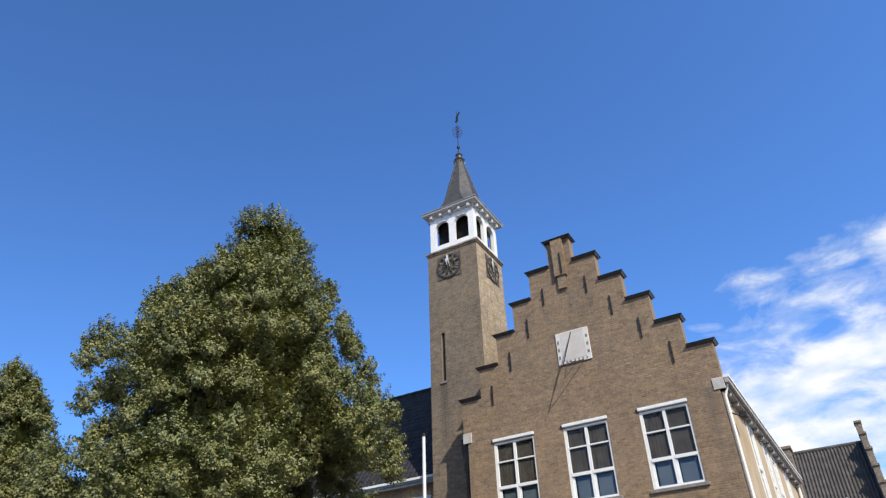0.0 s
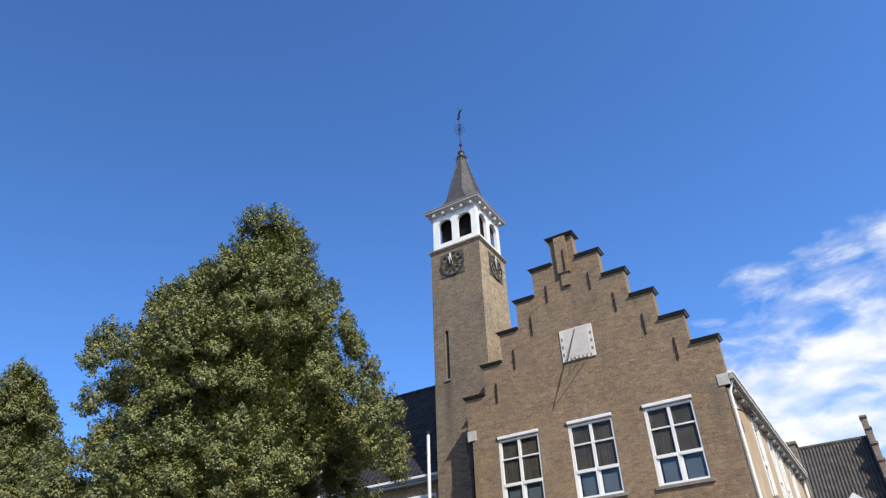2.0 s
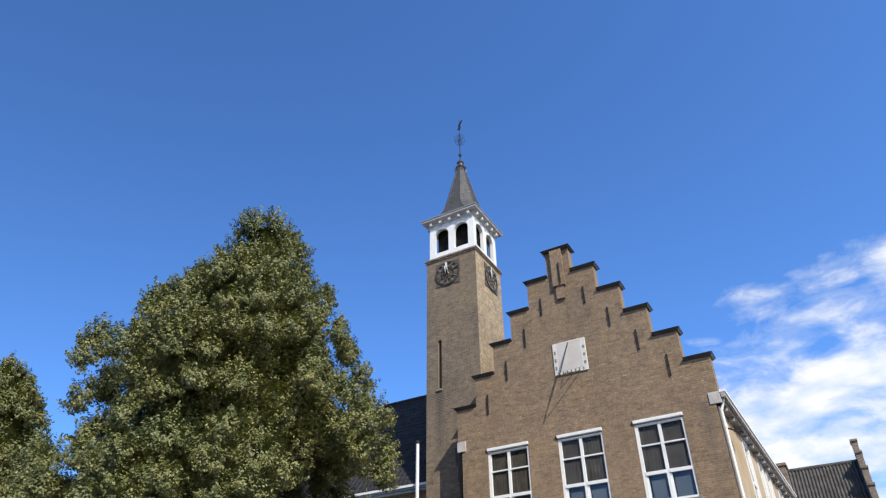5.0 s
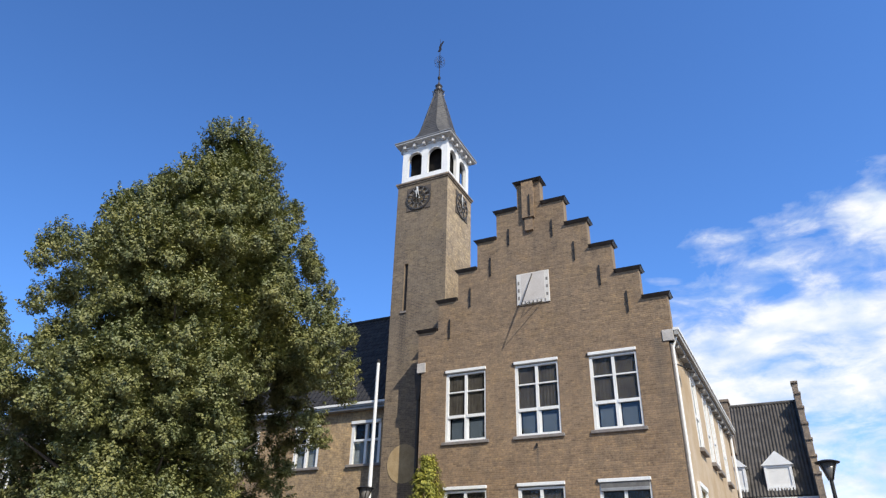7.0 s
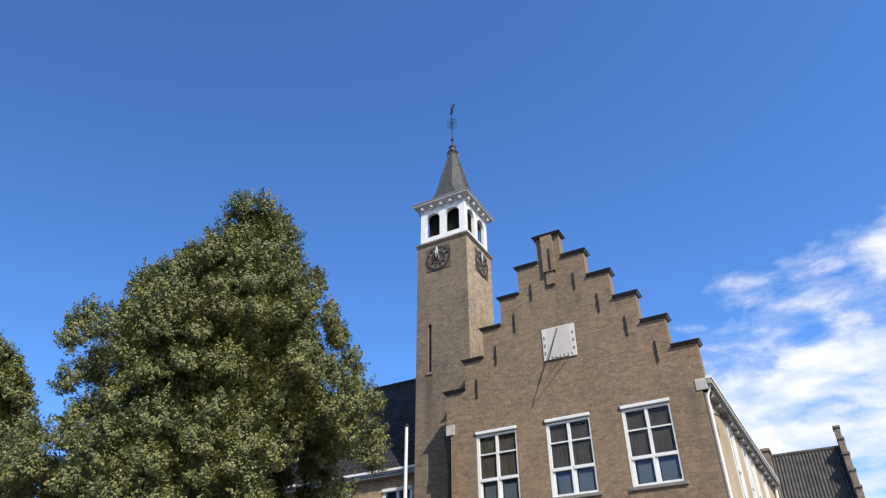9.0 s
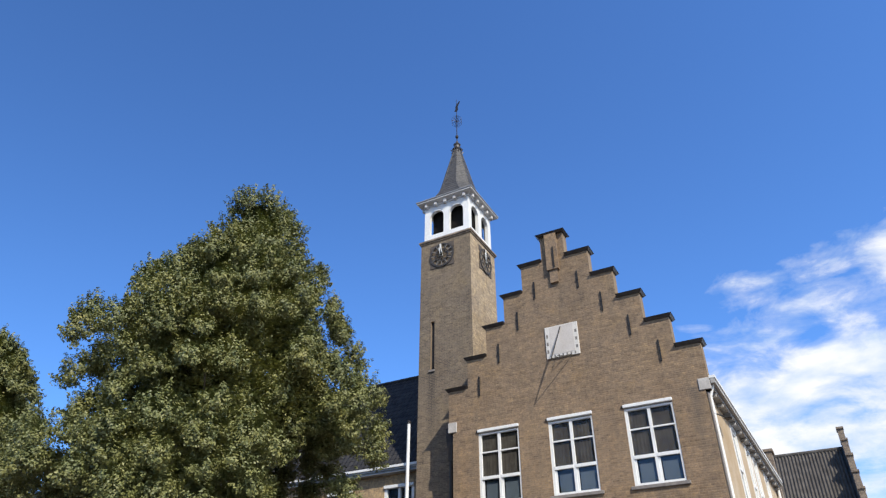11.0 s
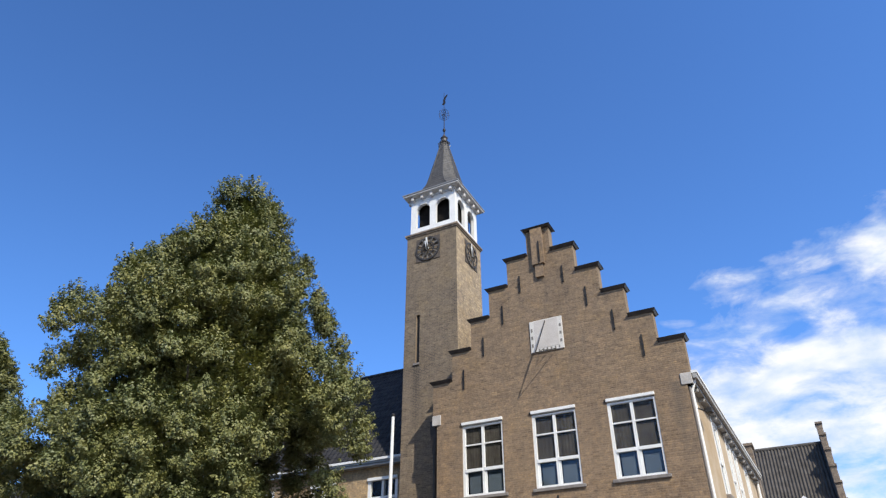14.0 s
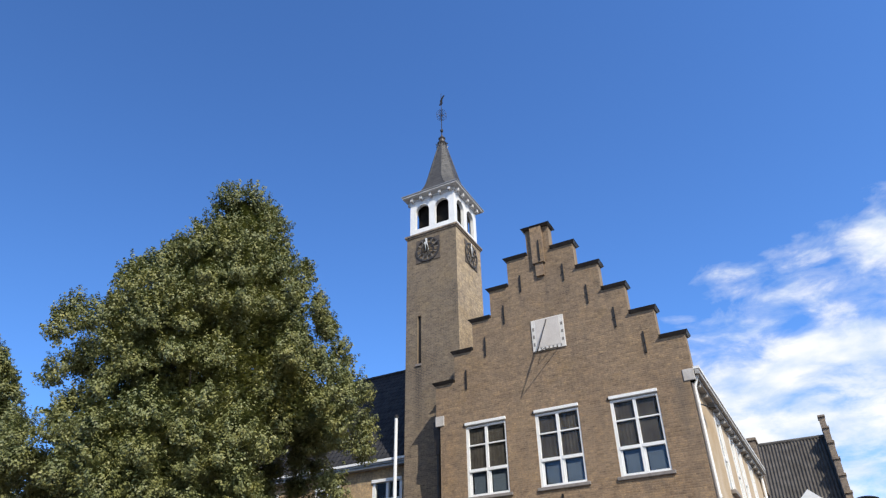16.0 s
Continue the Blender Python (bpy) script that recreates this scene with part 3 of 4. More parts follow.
# ---- sundial ----
dial = thing("sundial", "white square sundial with iron gnomon on the gable", "sundial")
part("panel", box(bmesh.new(), -0.53, 0.59, -0.045, -0.002, 10.4, 11.53, 0.008), DIAL_PANEL, dial)
part("face", boxes((-0.37, 0.44, -0.052, -0.0465, 10.53, 11.5)), DIAL_FACE, dial, "pale grey dial face")
for i in range(3):
    part("hour_mark", boxes((-0.49, -0.43, -0.05, -0.0465, 10.6 + i * 0.27, 10.72 + i * 0.27)), DIAL_MARK, dial)
    part("hour_mark", boxes((0.48, 0.55, -0.05, -0.0465, 10.62 + i * 0.27, 10.72 + i * 0.27)), DIAL_MARK, dial)
for i in range(7):
    part("hour_mark", boxes((-0.4 + i * 0.135, -0.35 + i * 0.135, -0.05, -0.0465, 10.43, 10.51)), DIAL_MARK, dial)
bm = bmesh.new()
TIP = (-0.14, -0.75, 10.09)
rod(bm, (0.02, -0.047, 11.47), TIP, 0.017, 6)
part("gnomon", bm, IRON, dial, "thin iron gnomon")
bm = bmesh.new()
for a in ((-0.5, -0.05, 10.41), (0.32, -0.05, 10.42)):
    rod(bm, a, TIP, 0.014, 6)
rod(bm, (-0.22, -0.05, 10.42), (-0.08, -0.28, 10.37), 0.01, 6)
rod(bm, (0.08, -0.05, 10.42), (-0.08, -0.28, 10.37), 0.01, 6)
part("stay", bm, IRON, dial)

# ---- tower ----
TC = (-4.86, 2.15)
HW = 1.15
tower = thing("clock_tower", "slender brown brick tower with white belfry and slate spire", "tower")
x0, x1, y0, y1 = TC[0] - HW, TC[0] + HW, TC[1] - HW, TC[1] + HW
part("front_wall", cell_wall([x0, x1, -5.5, -5.34], [0, 11.43, 13.43, 17.1], lambda x, z: not (-5.5 < x < -5.34 and 11.43 < z < 13.43), y0, y0 + 0.35), MORTAR, tower, "brown brick tower front")
part("side_wall", boxes((x1 - 0.35, x1, y0 + 0.352, y1, 0, 17.1)), MORTAR, tower, "tan brick side, sunlit brightness in its colour")
part("side_wall", boxes((x0, x0 + 0.35, y0 + 0.352, y1, 0, 17.1)), BRICK, tower)
part("back_wall", boxes((x0 + 0.352, x1 - 0.352, y1 - 0.35, y1, 0, 17.1)), BRICK, tower)
# thin ochre disc on the tower front, paler than the brick
bm = bmesh.new()
rim = [(-5.13 + 0.61 * math.cos(2 * math.pi * i / 32), 5.86 + 0.64 * math.sin(2 * math.pi * i / 32)) for i in range(32)]
back, face = ([bm.verts.new((u, y, v)) for u, v in rim] for y in (y0 - 0.002, y0 - 0.016))
bm.faces.new(back)
bm.faces.new(face)
for i in range(32):
    bm.faces.new((back[i - 1], back[i], face[i], face[i - 1]))
part("plaster_patch", bm, OCHRE, tower, "round pale ochre disc")
part("slit_sill", boxes((-5.56, -5.31, y0 - 0.05, y0 + 0.1, 11.35, 11.428)), SILL, tower)
# dark sheet closes the slit a little behind its face
part("slit_pane", boxes((-5.499, -5.341, y0 + 0.09, y0 + 0.11, 11.432, 13.428)), TILE_DARK, tower, "dark narrow sheet in the slit")
part("cornice_band", boxes((x0 - 0.04, x1 + 0.04, y0 - 0.04, y1 + 0.04, 17.102, 17.17), (x0 - 0.08, x1 + 0.08, y0 - 0.08, y1 + 0.08, 17.172, 17.25)), BRICK_FAR, tower, "moulded brick string course")
LH = 1.06
Z0, Z1 = 17.254, 19.0


def arcade(width, z0, z1, thick, openings):
    """A boarded wall with round-headed openings, made of upright strips; it stands along x, its face at y = 0."""
    bm = bmesh.new()
    cuts = {-width / 2, width / 2}
    for c, w, zb, zs in openings:
        for i in range(13):
            cuts.add(c - w / 2 * math.cos(math.pi * i / 12))
    cuts = sorted(cuts)

    def head(x):
        for c, w, zb, zs in openings:
            if abs(x - c) < w / 2 + 1e-6:
                return zb, zs + math.sqrt(max(0.0, (w / 2) ** 2 - (x - c) ** 2))
        return None
    for a, b in zip(cuts, cuts[1:]):
        o = head((a + b) / 2)
        if o is None:
            box(bm, a, b, 0, thick, z0, z1)
            continue
        box(bm, a, b, 0, thick, z0, o[0])
        ha, hb = (head(a) or o)[1], (head(b) or o)[1]
        hexa(bm, ((a, 0, ha), (b, 0, hb), (b, thick, hb), (a, thick, ha), (a, 0, z1), (b, 0, z1), (b, thick, z1), (a, thick, z1)))
    return bm


belfry = new("belfry")
belfry.parent = tower
belfry["label"] = "white boarded belfry with round-headed openings"
for k in range(4):
    m = Matrix.Translation((*TC, 0)) @ pose(0, 0, 0, 0, 0, 90 * k) @ Matrix.Translation((0, -LH, 0))
    w = 2 * LH if k % 2 == 0 else 2 * LH - 0.3
    part("arcade_wall", arcade(w, Z0, Z1 + 0.25, 0.149, ((-0.47, 0.66, 17.59, 18.48), (0.47, 0.66, 17.59, 18.48))), LANTERN_WHITE, belfry, m=m)
part("belfry_floor", boxes((TC[0] - 0.9, TC[0] + 0.9, TC[1] - 0.9, TC[1] + 0.9, 17.3, 17.36)), DARKROOM, belfry)
# added box behind the openings; the belfry's inner shade is its near-black colour
part("inner_boarding", boxes((TC[0] - 0.84, TC[0] + 0.84, TC[1] - 0.7, TC[1] + 0.7, 17.362, 19.2)), BELFRY_BLACK, belfry, "near-black box painted as the belfry's inner shade")
# eaves: coved white soffit with its shade greyed into the paint, brackets, lead edge
def square_loft(bm, rows, cx, cy):
    rings = [[bm.verts.new((cx + sx * h, cy + sy * h, z)) for sx, sy in ((-1, -1), (1, -1), (1, 1), (-1, 1))] for h, z in rows]
    for a, b in zip(rings, rings[1:]):
        for i in range(4):
            bm.faces.new((a[i], a[(i + 1) % 4], b[(i + 1) % 4], b[i]))
    bm.faces.new(rings[0][::-1])
    bm.faces.new(rings[-1])


bm = bmesh.new()
square_loft(bm, ((1.0, 19.05), (1.09, 19.05), (1.1, 19.14), (1.29, 19.19), (1.33, 19.22), (1.33, 19.27)), *TC)
part("cornice", bm, OFF_WHITE, tower, "grey-white moulded cornice")
for k in range(4):
    m = Matrix.Translation((*TC, 0)) @ pose(0, 0, 0, 0, 0, 90 * k)
    for i in range(5):
        b2 = box(bmesh.new(), -0.92 + i * 0.46 - 0.06, -0.92 + i * 0.46 + 0.06, -1.25, -1.063, 19.0, 19.17, 0.015)
        part("bracket", b2, OFF_WHITE, tower, m=m)
bm = bmesh.new()
square_loft(bm, ((1.345, 19.274), (1.36, 19.29), (1.36, 19.33), (1.34, 19.345)), *TC)
part("gutter_edge", bm, ZINC, tower, "grey lead eaves edge")
# octagonal spire on a flared square skirt: half width, corner cut as a share of it, height
SPIRE = ((1.31, 0.02, 19.35), (1.06, 0.1, 19.45), (0.95, 0.3, 19.62), (0.87, 0.45, 19.9), (0.78, 0.56, 20.3), (0.63, 0.5858, 20.9), (0.5, 0.5858, 21.45), (0.375, 0.5858, 21.95), (0.265, 0.5858, 22.4), (0.15, 0.5858, 22.85))


def octagon(h, cut, z):
    c = h * (1 - cut)
    return [Vector((TC[0] + u, TC[1] + v, z)) for u, v in ((-c, -h), (c, -h), (h, -c), (h, c), (c, h), (-c, h), (-h, c), (-h, -c))]


bm = bmesh.new()
rings = []
for (h0, k0, a), (h1, k1, b) in zip(SPIRE, SPIRE[1:]):
    n = max(1, round((b - a) / 0.13))
    for i in range(n):
        f, g = i / n, (i + 1) / n
        rings += [octagon(h0 + (h1 - h0) * f + 0.005, k0 + (k1 - k0) * f, a + (b - a) * f), octagon(h0 + (h1 - h0) * g, k0 + (k1 - k0) * g, a + (b - a) * g - 0.004)]
rings = [[bm.verts.new(p) for p in r] for r in rings]
for r0, r1 in zip(rings, rings[1:]):
    for i in range(8):
        bm.faces.new((r0[i], r0[(i + 1) % 8], r1[(i + 1) % 8], r1[i]))
bm.faces.new(rings[0][::-1])
bm.faces.new(rings[-1])
part("spire_roof", bm, SLATE, tower, "weathered grey slate spire")
for i in range(8):
    bm = bmesh.new()
    for lo, hi in zip(SPIRE[2:], SPIRE[3:]):
        rod(bm, octagon(*lo)[i], octagon(*hi)[i], 0.016, 6)
    part("hip_roll", bm, SLATE, tower, "grey lead hip roll")
bm = bmesh.new()
turned(bm, ((0.2, 22.82), (0.24, 22.88), (0.15, 22.95), (0.13, 23.1), (0.18, 23.18), (0.09, 23.28), (0.05, 23.4)), *TC, seg=12)
for i in range(8):
    a = 2 * math.pi * i / 8
    rod(bm, (TC[0] + 0.2 * math.cos(a), TC[1] + 0.2 * math.sin(a), 22.6), (TC[0] + 0.3 * math.cos(a), TC[1] + 0.3 * math.sin(a), 22.8), 0.025, 5)
part("finial_cap", bm, LEAD, tower, "lead finial")
vane = new("weathervane")
vane.parent = tower
vane["label"] = "black wrought-iron weathervane"
bm = bmesh.new()
rod(bm, (*TC, 23.3), (*TC, 26.2), 0.026, 6, 0.012)
turned(bm, ((0.02, 23.6), (0.06, 23.63), (0.08, 23.7), (0.06, 23.77), (0.02, 23.8)), *TC, seg=10)
part("rod", bm, IRON, vane)
bm = bmesh.new()
for k in range(4):
    d = Vector((math.cos(math.pi * k / 4), math.sin(math.pi * k / 4), 0))
    c = Vector((*TC, 24.72))
    rod(bm, c - d * 0.25, c + d * 0.25, 0.009, 5)
    for s in (-1, 1):
        pts = [c + d * s * 0.02 + d * s * 0.24 * math.sin(math.pi * i / 6) + Vector((0, 0, 0.32 * math.cos(math.pi * i / 6))) for i in range(7)]
        for a, b in zip(pts, pts[1:]):
            rod(bm, a, b, 0.007, 4)
part("scrollwork", bm, IRON, vane)
bm = bmesh.new()
fig = ((-0.12, 25.42), (0.02, 25.38), (0.08, 25.5), (0.06, 25.66), (0.1, 25.8), (0.2, 25.98), (0.14, 26.0), (0.02, 25.86), (-0.06, 25.7), (-0.05, 25.55))
a = [bm.verts.new((TC[0] + u, TC[1] - 0.012, z)) for u, z in fig]
b = [bm.verts.new((TC[0] + u, TC[1] + 0.012, z)) for u, z in fig]
bm.faces.new(a)
bm.faces.new(b[::-1])
for i in range(len(fig)):
    j = (i + 1) % len(fig)
    bm.faces.new((a[i], a[j], b[j], b[i]))
part("vane", bm, IRON, vane)


def clock(m):
    """A skeleton dial: square corner plates, a ring, twelve bars and two pale pointers, near noon."""
    ck = new("clock_dial")
    ck.parent = tower
    bm = bmesh.new()
    n, r0, r1 = 48, 0.49, 0.56
    for i in range(n):
        a, b = 2 * math.pi * i / n, 2 * math.pi * (i + 1) / n
        q = [(r * math.cos(t), r * math.sin(t)) for r, t in ((r0, a), (r1, a), (r1, b), (r0, b))]
        hexa(bm, [(u, -0.03, v) for u, v in q] + [(u, -0.06, v) for u, v in q])
    part("ring", bm, DIAL_DARK, ck, "dark openwork chapter ring", m=m)
    bm = bmesh.new()
    for i in range(n):
        a, b = 2 * math.pi * i / n, 2 * math.pi * (i + 1) / n
        q = [(r * math.cos(t), r * math.sin(t)) for r, t in ((0.26, a), (0.31, a), (0.31, b), (0.26, b))]
        hexa(bm, [(u, -0.03, v) for u, v in q] + [(u, -0.055, v) for u, v in q])
    part("inner_ring", bm, DIAL_DARK, ck, m=m)
    for s, t in ((-1, -1), (1, -1), (1, 1), (-1, 1)):
        bm = bmesh.new()
        hexa(bm, ((s * 0.55, -0.004, t * 0.55), (s * 0.55, -0.004, t * 0.25), (s * 0.37, -0.004, t * 0.37), (s * 0.25, -0.004, t * 0.55),
                  (s * 0.55, -0.028, t * 0.55), (s * 0.55, -0.028, t * 0.25), (s * 0.37, -0.028, t * 0.37), (s * 0.25, -0.028, t * 0.55)))
        part("corner_plate", bm, DIAL_PLATE, ck, m=m)
    for k in range(12):
        part("hour_bar", boxes((-0.017, 0.017, -0.075, -0.062, 0.33, 0.5)), DIAL_MARK, ck, m=m @ pose(0, 0, 0, 0, 30 * k, 0))
    bm = bmesh.new()
    for k in range(8):
        b2 = pose(0, 0, 0, 0, 45 * k + 22, 0)
        rod(bm, b2 @ Vector((0, -0.05, 0.05)), b2 @ Vector((0, -0.05, 0.5)), 0.018, 5)
    part("spokes", bm, DIAL_DARK, ck, m=m)
    for ang, ln, wd in ((-6, 0.52, 0.05), (-16, 0.36, 0.06)):
        bm = bmesh.new()
        hexa(bm, ((-wd, -0.1, -0.08), (wd, -0.1, -0.08), (wd, -0.085, -0.08), (-wd, -0.085, -0.08), (-wd * 0.6, -0.1, ln), (wd * 0.6, -0.1, ln), (wd * 0.6, -0.085, ln), (-wd * 0.6, -0.085, ln)))
        part("pointer", bm, WHITE, ck, "white clock pointer", m=m @ pose(0, 0, 0, 0, ang, 0))


clock(pose(-5.0, y0, 16.36))
clock(pose(x1, 2.3, 16.36, 0, 0, 90))

# ---- lower wing ----
WY = 2.2
wing = thing("side_wing", "tan brick wing with dark tiled roof and white windows", "building")
WW = ((-7.47, 0.65), (-10.15, 0.6), (-13.2, 0.65), (-16.2, 0.65), (-19.2, 0.65), (-22.2, 0.65), (-25.2, 0.65), (-28.2, 0.65))


def in_wing(x, z):
    return not any(abs(x - c) < w and (6.2 < z < 7.78 or 2.4 < z < 4.2) for c, w in WW)


part("wall", cell_wall([-32, x0 - 0.003] + [c + s * w for c, w in WW for s in (-1, 1)], [0, 2.4, 4.2, 6.2, 7.78, 8.35], in_wing, WY, WY + 0.35), BRICK_WING, wing)
for c, w in WW:
    for z0, z1 in ((6.2, 7.78), (2.4, 4.2)):
        win = new("window")
        win.parent = wing
        a, b, zm = c - w, c + w, z0 + 0.55 * (z1 - z0)
        part("blind_box", box(bmesh.new(), a, b, WY - 0.06, WY + 0.1, z1 - 0.1, z1 + 0.015, 0.01), WHITE, win)
        part("frame", boxes((a, a + 0.12, WY + 0.02, WY + 0.14, z0, z1 - 0.102), (b - 0.12, b, WY + 0.02, WY + 0.14, z0, z1 - 0.102), (c - 0.05, c + 0.05, WY + 0.02, WY + 0.14, z0, z1 - 0.102)), WHITE, win)
        part("transom", boxes((a + 0.122, c - 0.052, WY + 0.0, WY + 0.12, zm - 0.04, zm + 0.04), (c + 0.052, b - 0.122, WY + 0.0, WY + 0.12, zm - 0.04, zm + 0.04)), WHITE, win)
        for u0, u1 in ((a + 0.12, c - 0.05), (c + 0.05, b - 0.12)):
            part("pane", boxes((u0, u1, WY + 0.06, WY + 0.066, z0, z1 - 0.1)), GLASS, win).visible_shadow = False
        part("blind", boxes((a + 0.05, b - 0.05, WY + 0.2, WY + 0.21, z0, zm)), SCREEN, win, "pale blind behind the lower panes")
        part("sill", box(bmesh.new(), a - 0.1, b + 0.1, WY - 0.1, WY + 0.04, z0 - 0.1, z0 - 0.003, 0.01), SILL, win)
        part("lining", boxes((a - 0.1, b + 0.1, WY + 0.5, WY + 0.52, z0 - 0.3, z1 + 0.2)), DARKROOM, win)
part("eaves_board", boxes((-32, x0 - 0.003, WY - 0.28, WY + 0.0, 8.18, 8.26)), ZINC, wing, "grey eaves board")
# fascia coloured grey to carry the shade on the white gutter
part("fascia", boxes((-32, x0 - 0.003, WY - 0.33, WY - 0.2, 8.265, 8.33)), ZINC, wing)
part("gutter", boxes((-32, x0 - 0.003, WY - 0.38, WY - 0.2, 8.335, 8.42)), WHITE, wing, "white gutter")
RZ, RY = 13.6, 6.0


def tiled_slope(parent, mat, a, b, up, cols, rows_n, amp, lift):
    """Courses of rounded tiles on a slope from the line a-b, upward by the vector up."""
    a, b, up = Vector(a), Vector(b), Vector(up)
    nrm = (b - a).cross(up).normalized()
    if nrm.z < 0:
        nrm = -nrm
    seg = 4
    nu = cols * seg
    bm = bmesh.new()
    v0, v1, v2 = [], [], []
    for i in range(nu + 1):
        h = amp * (0.5 + 0.5 * math.cos(2 * math.pi * i / seg))
        p = a + (b - a) * (i / nu)
        v2.append(bm.verts.new(p + nrm * (h - 0.01)))
        v0.append(bm.verts.new(p + nrm * (h + lift)))
        v1.append(bm.verts.new(p + up / rows_n + nrm * h))
    for i in range(nu):
        bm.faces.new((v0[i], v0[i + 1], v1[i + 1], v1[i]))
        bm.faces.new((v2[i], v2[i + 1], v0[i + 1], v0[i]))
    first = part("tile_course", bm, mat, parent)
    for r in range(1, rows_n):
        o = new("tile_course", first.data)
        o.parent, o.location = parent, up * (r / rows_n)


tiled_slope(wing, TILE_DARK, (-32, WY - 0.3, 8.45), (-6.02, WY - 0.3, 8.45), (0, RY - WY + 0.3, RZ - 8.45), 118, 22, 0.035, 0.01)
bm = bmesh.new()
hexa(bm, ((-32, WY - 0.3, 8.3), (-5.0, WY - 0.3, 8.3), (-5.0, RY, RZ - 0.15), (-32, RY, RZ - 0.15), (-32, WY - 0.3, 8.42), (-6.02, WY - 0.3, 8.42), (-6.02, RY, RZ - 0.03), (-32, RY, RZ - 0.03)))
hexa(bm, ((-32, RY, RZ - 0.15), (-5.0, RY, RZ - 0.15), (-5.0, 10, 8.3), (-32, 10, 8.3), (-32, RY, RZ - 0.03), (-5.0, RY, RZ - 0.03), (-5.0, 10, 8.42), (-32, 10, 8.42)))
part("roof_deck", bm, TILE_DARK, wing)
bm = bmesh.new()
for i in range(60):
    x = -32 + i * 0.44
    rod(bm, (x, RY, RZ + 0.02), (x + 0.43, RY, RZ + 0.02), 0.11, 8, 0.1)
part("ridge_tiles", bm, TILE_DARK, wing)
part("end_wall", boxes((-32, -21.7, WY + 0.36, 10, 0, 8.3)), BRICK_WING, wing)
part("back_wall", boxes((-31.69, -4.03, 9.6, 9.95, 0, 8.28)), BRICK_WING, wing)

# ---- neighbour with stepped gable ----
far = thing("neighbour_house", "grey-tiled house with white dormers and stepped gable end", "house")
FX0, FX1, FYE, FYR, FZE, FZR = -6.0, 7.66, 24.2, 28.0, 7.5, 13.55
part("wall", boxes((FX0, FX1, FYE + 0.2, FYE + 0.55, 0, 7.3)), BRICK_FAR, far)
tiled_slope(far, TILE_FAR, (FX0, FYE, FZE), (FX1, FYE, FZE), (0, FYR - FYE, FZR - FZE), 72, 18, 0.095, 0.006)
bm = bmesh.new()
hexa(bm, ((FX0, FYE, FZE - 0.15), (FX1, FYE, FZE - 0.15), (FX1, FYR, FZR - 0.15), (FX0, FYR, FZR - 0.15), (FX0, FYE, FZE - 0.03), (FX1, FYE, FZE - 0.03), (FX1, FYR, FZR - 0.03), (FX0, FYR, FZR - 0.03)))
hexa(bm, ((FX0, FYR, FZR - 0.15), (FX1, FYR, FZR - 0.15), (FX1, 32, FZE - 0.15), (FX0, 32, FZE - 0.15), (FX0, FYR, FZR - 0.03), (FX1, FYR, FZR - 0.03), (FX1, 32, FZE - 0.03), (FX0, 32, FZE - 0.03)))
part("roof_deck", bm, TILE_FAR, far)
bm = bmesh.new()
rod(bm, (FX0, FYR, FZR + 0.05), (FX1, FYR, FZR + 0.05), 0.12, 10)
part("ridge_tiles", bm, TILE_FAR, far)
part("gutter", boxes((FX0, FX1 + 0.1, FYE - 0.2, FYE - 0.02, 7.2, 7.42)), WHITE, far, "white gutter")
FSTEP = ((4.9, 8.4), (4.2, 9.45), (3.5, 10.5), (2.8, 11.55), (2.1, 12.65), (1.4, 13.7), (0.35, 14.68))


def in_far(y, z):
    return any(abs(y - FYR) < h and z < zt for h, zt in FSTEP)


part("gable_wall", cell_wall([FYR + s * h for h, _ in FSTEP for s in (-1, 1)], [0] + [z for _, z in FSTEP], in_far, FX1 + 0.003, FX1 + 0.33, "y"), BRICK_FAR, far, "stepped brick gable end")
for i, (h, z) in enumerate(FSTEP):
    inner = FSTEP[i + 1][0] if i + 1 < len(FSTEP) else 0.0
    for s in (-1, 1):
        a, b = sorted((s * (inner + 0.003 if inner else 0.0), s * (h + 0.08)))
        part("coping", boxes((FX1 - 0.03, FX1 + 0.37, FYR + a, FYR + b, z + 0.002, z + 0.12)), BRICK_FAR, far)


def dormer(cx):
    d = new("dormer")
    d.parent = far
    d["label"] = "white boarded dormer with pointed gable"
    y = 24.4
    part("cheek", boxes((cx - 0.72, cx - 0.58, y, y + 1.7, 7.95, 9.198)), WHITE, d)
    part("cheek", boxes((cx + 0.58, cx + 0.72, y, y + 1.7, 7.95, 9.198)), WHITE, d)
    part("sill", boxes((cx - 0.578, cx + 0.578, y, y + 0.1, 7.95, 8.07)), WHITE, d)
    part("lintel", boxes((cx - 0.578, cx + 0.578, y, y + 0.1, 9.08, 9.198)), WHITE, d)
    part("shutter", boxes((cx - 0.578, cx + 0.578, y + 0.05, y + 0.09, 8.072, 9.078)), BOARD, d, "closed off-white blind")
    bm = bmesh.new()
    v = [bm.verts.new(q) for q in ((cx - 0.85, y - 0.08, 9.2), (cx + 0.85, y - 0.08, 9.2), (cx, y - 0.08, 9.98), (cx - 0.85, y + 2.2, 9.2), (cx + 0.85, y + 2.2, 9.2), (cx, y + 2.2, 9.98))]
    for q in ((0, 1, 2), (5, 4, 3), (0, 2, 5, 3), (1, 4, 5, 2), (0, 3, 4, 1)):
        bm.faces.new([v[i] for i in q])
    part("pediment", bm, WHITE, d)
    part("apron", boxes(*[(cx - 0.75 + i * 0.15, cx - 0.65 + i * 0.15, y - 0.05, y + 0.2, 7.82, 7.94) for i in range(10)]), WHITE, d)


dormer(5.93)
dormer(3.5)
dormer(0.7)

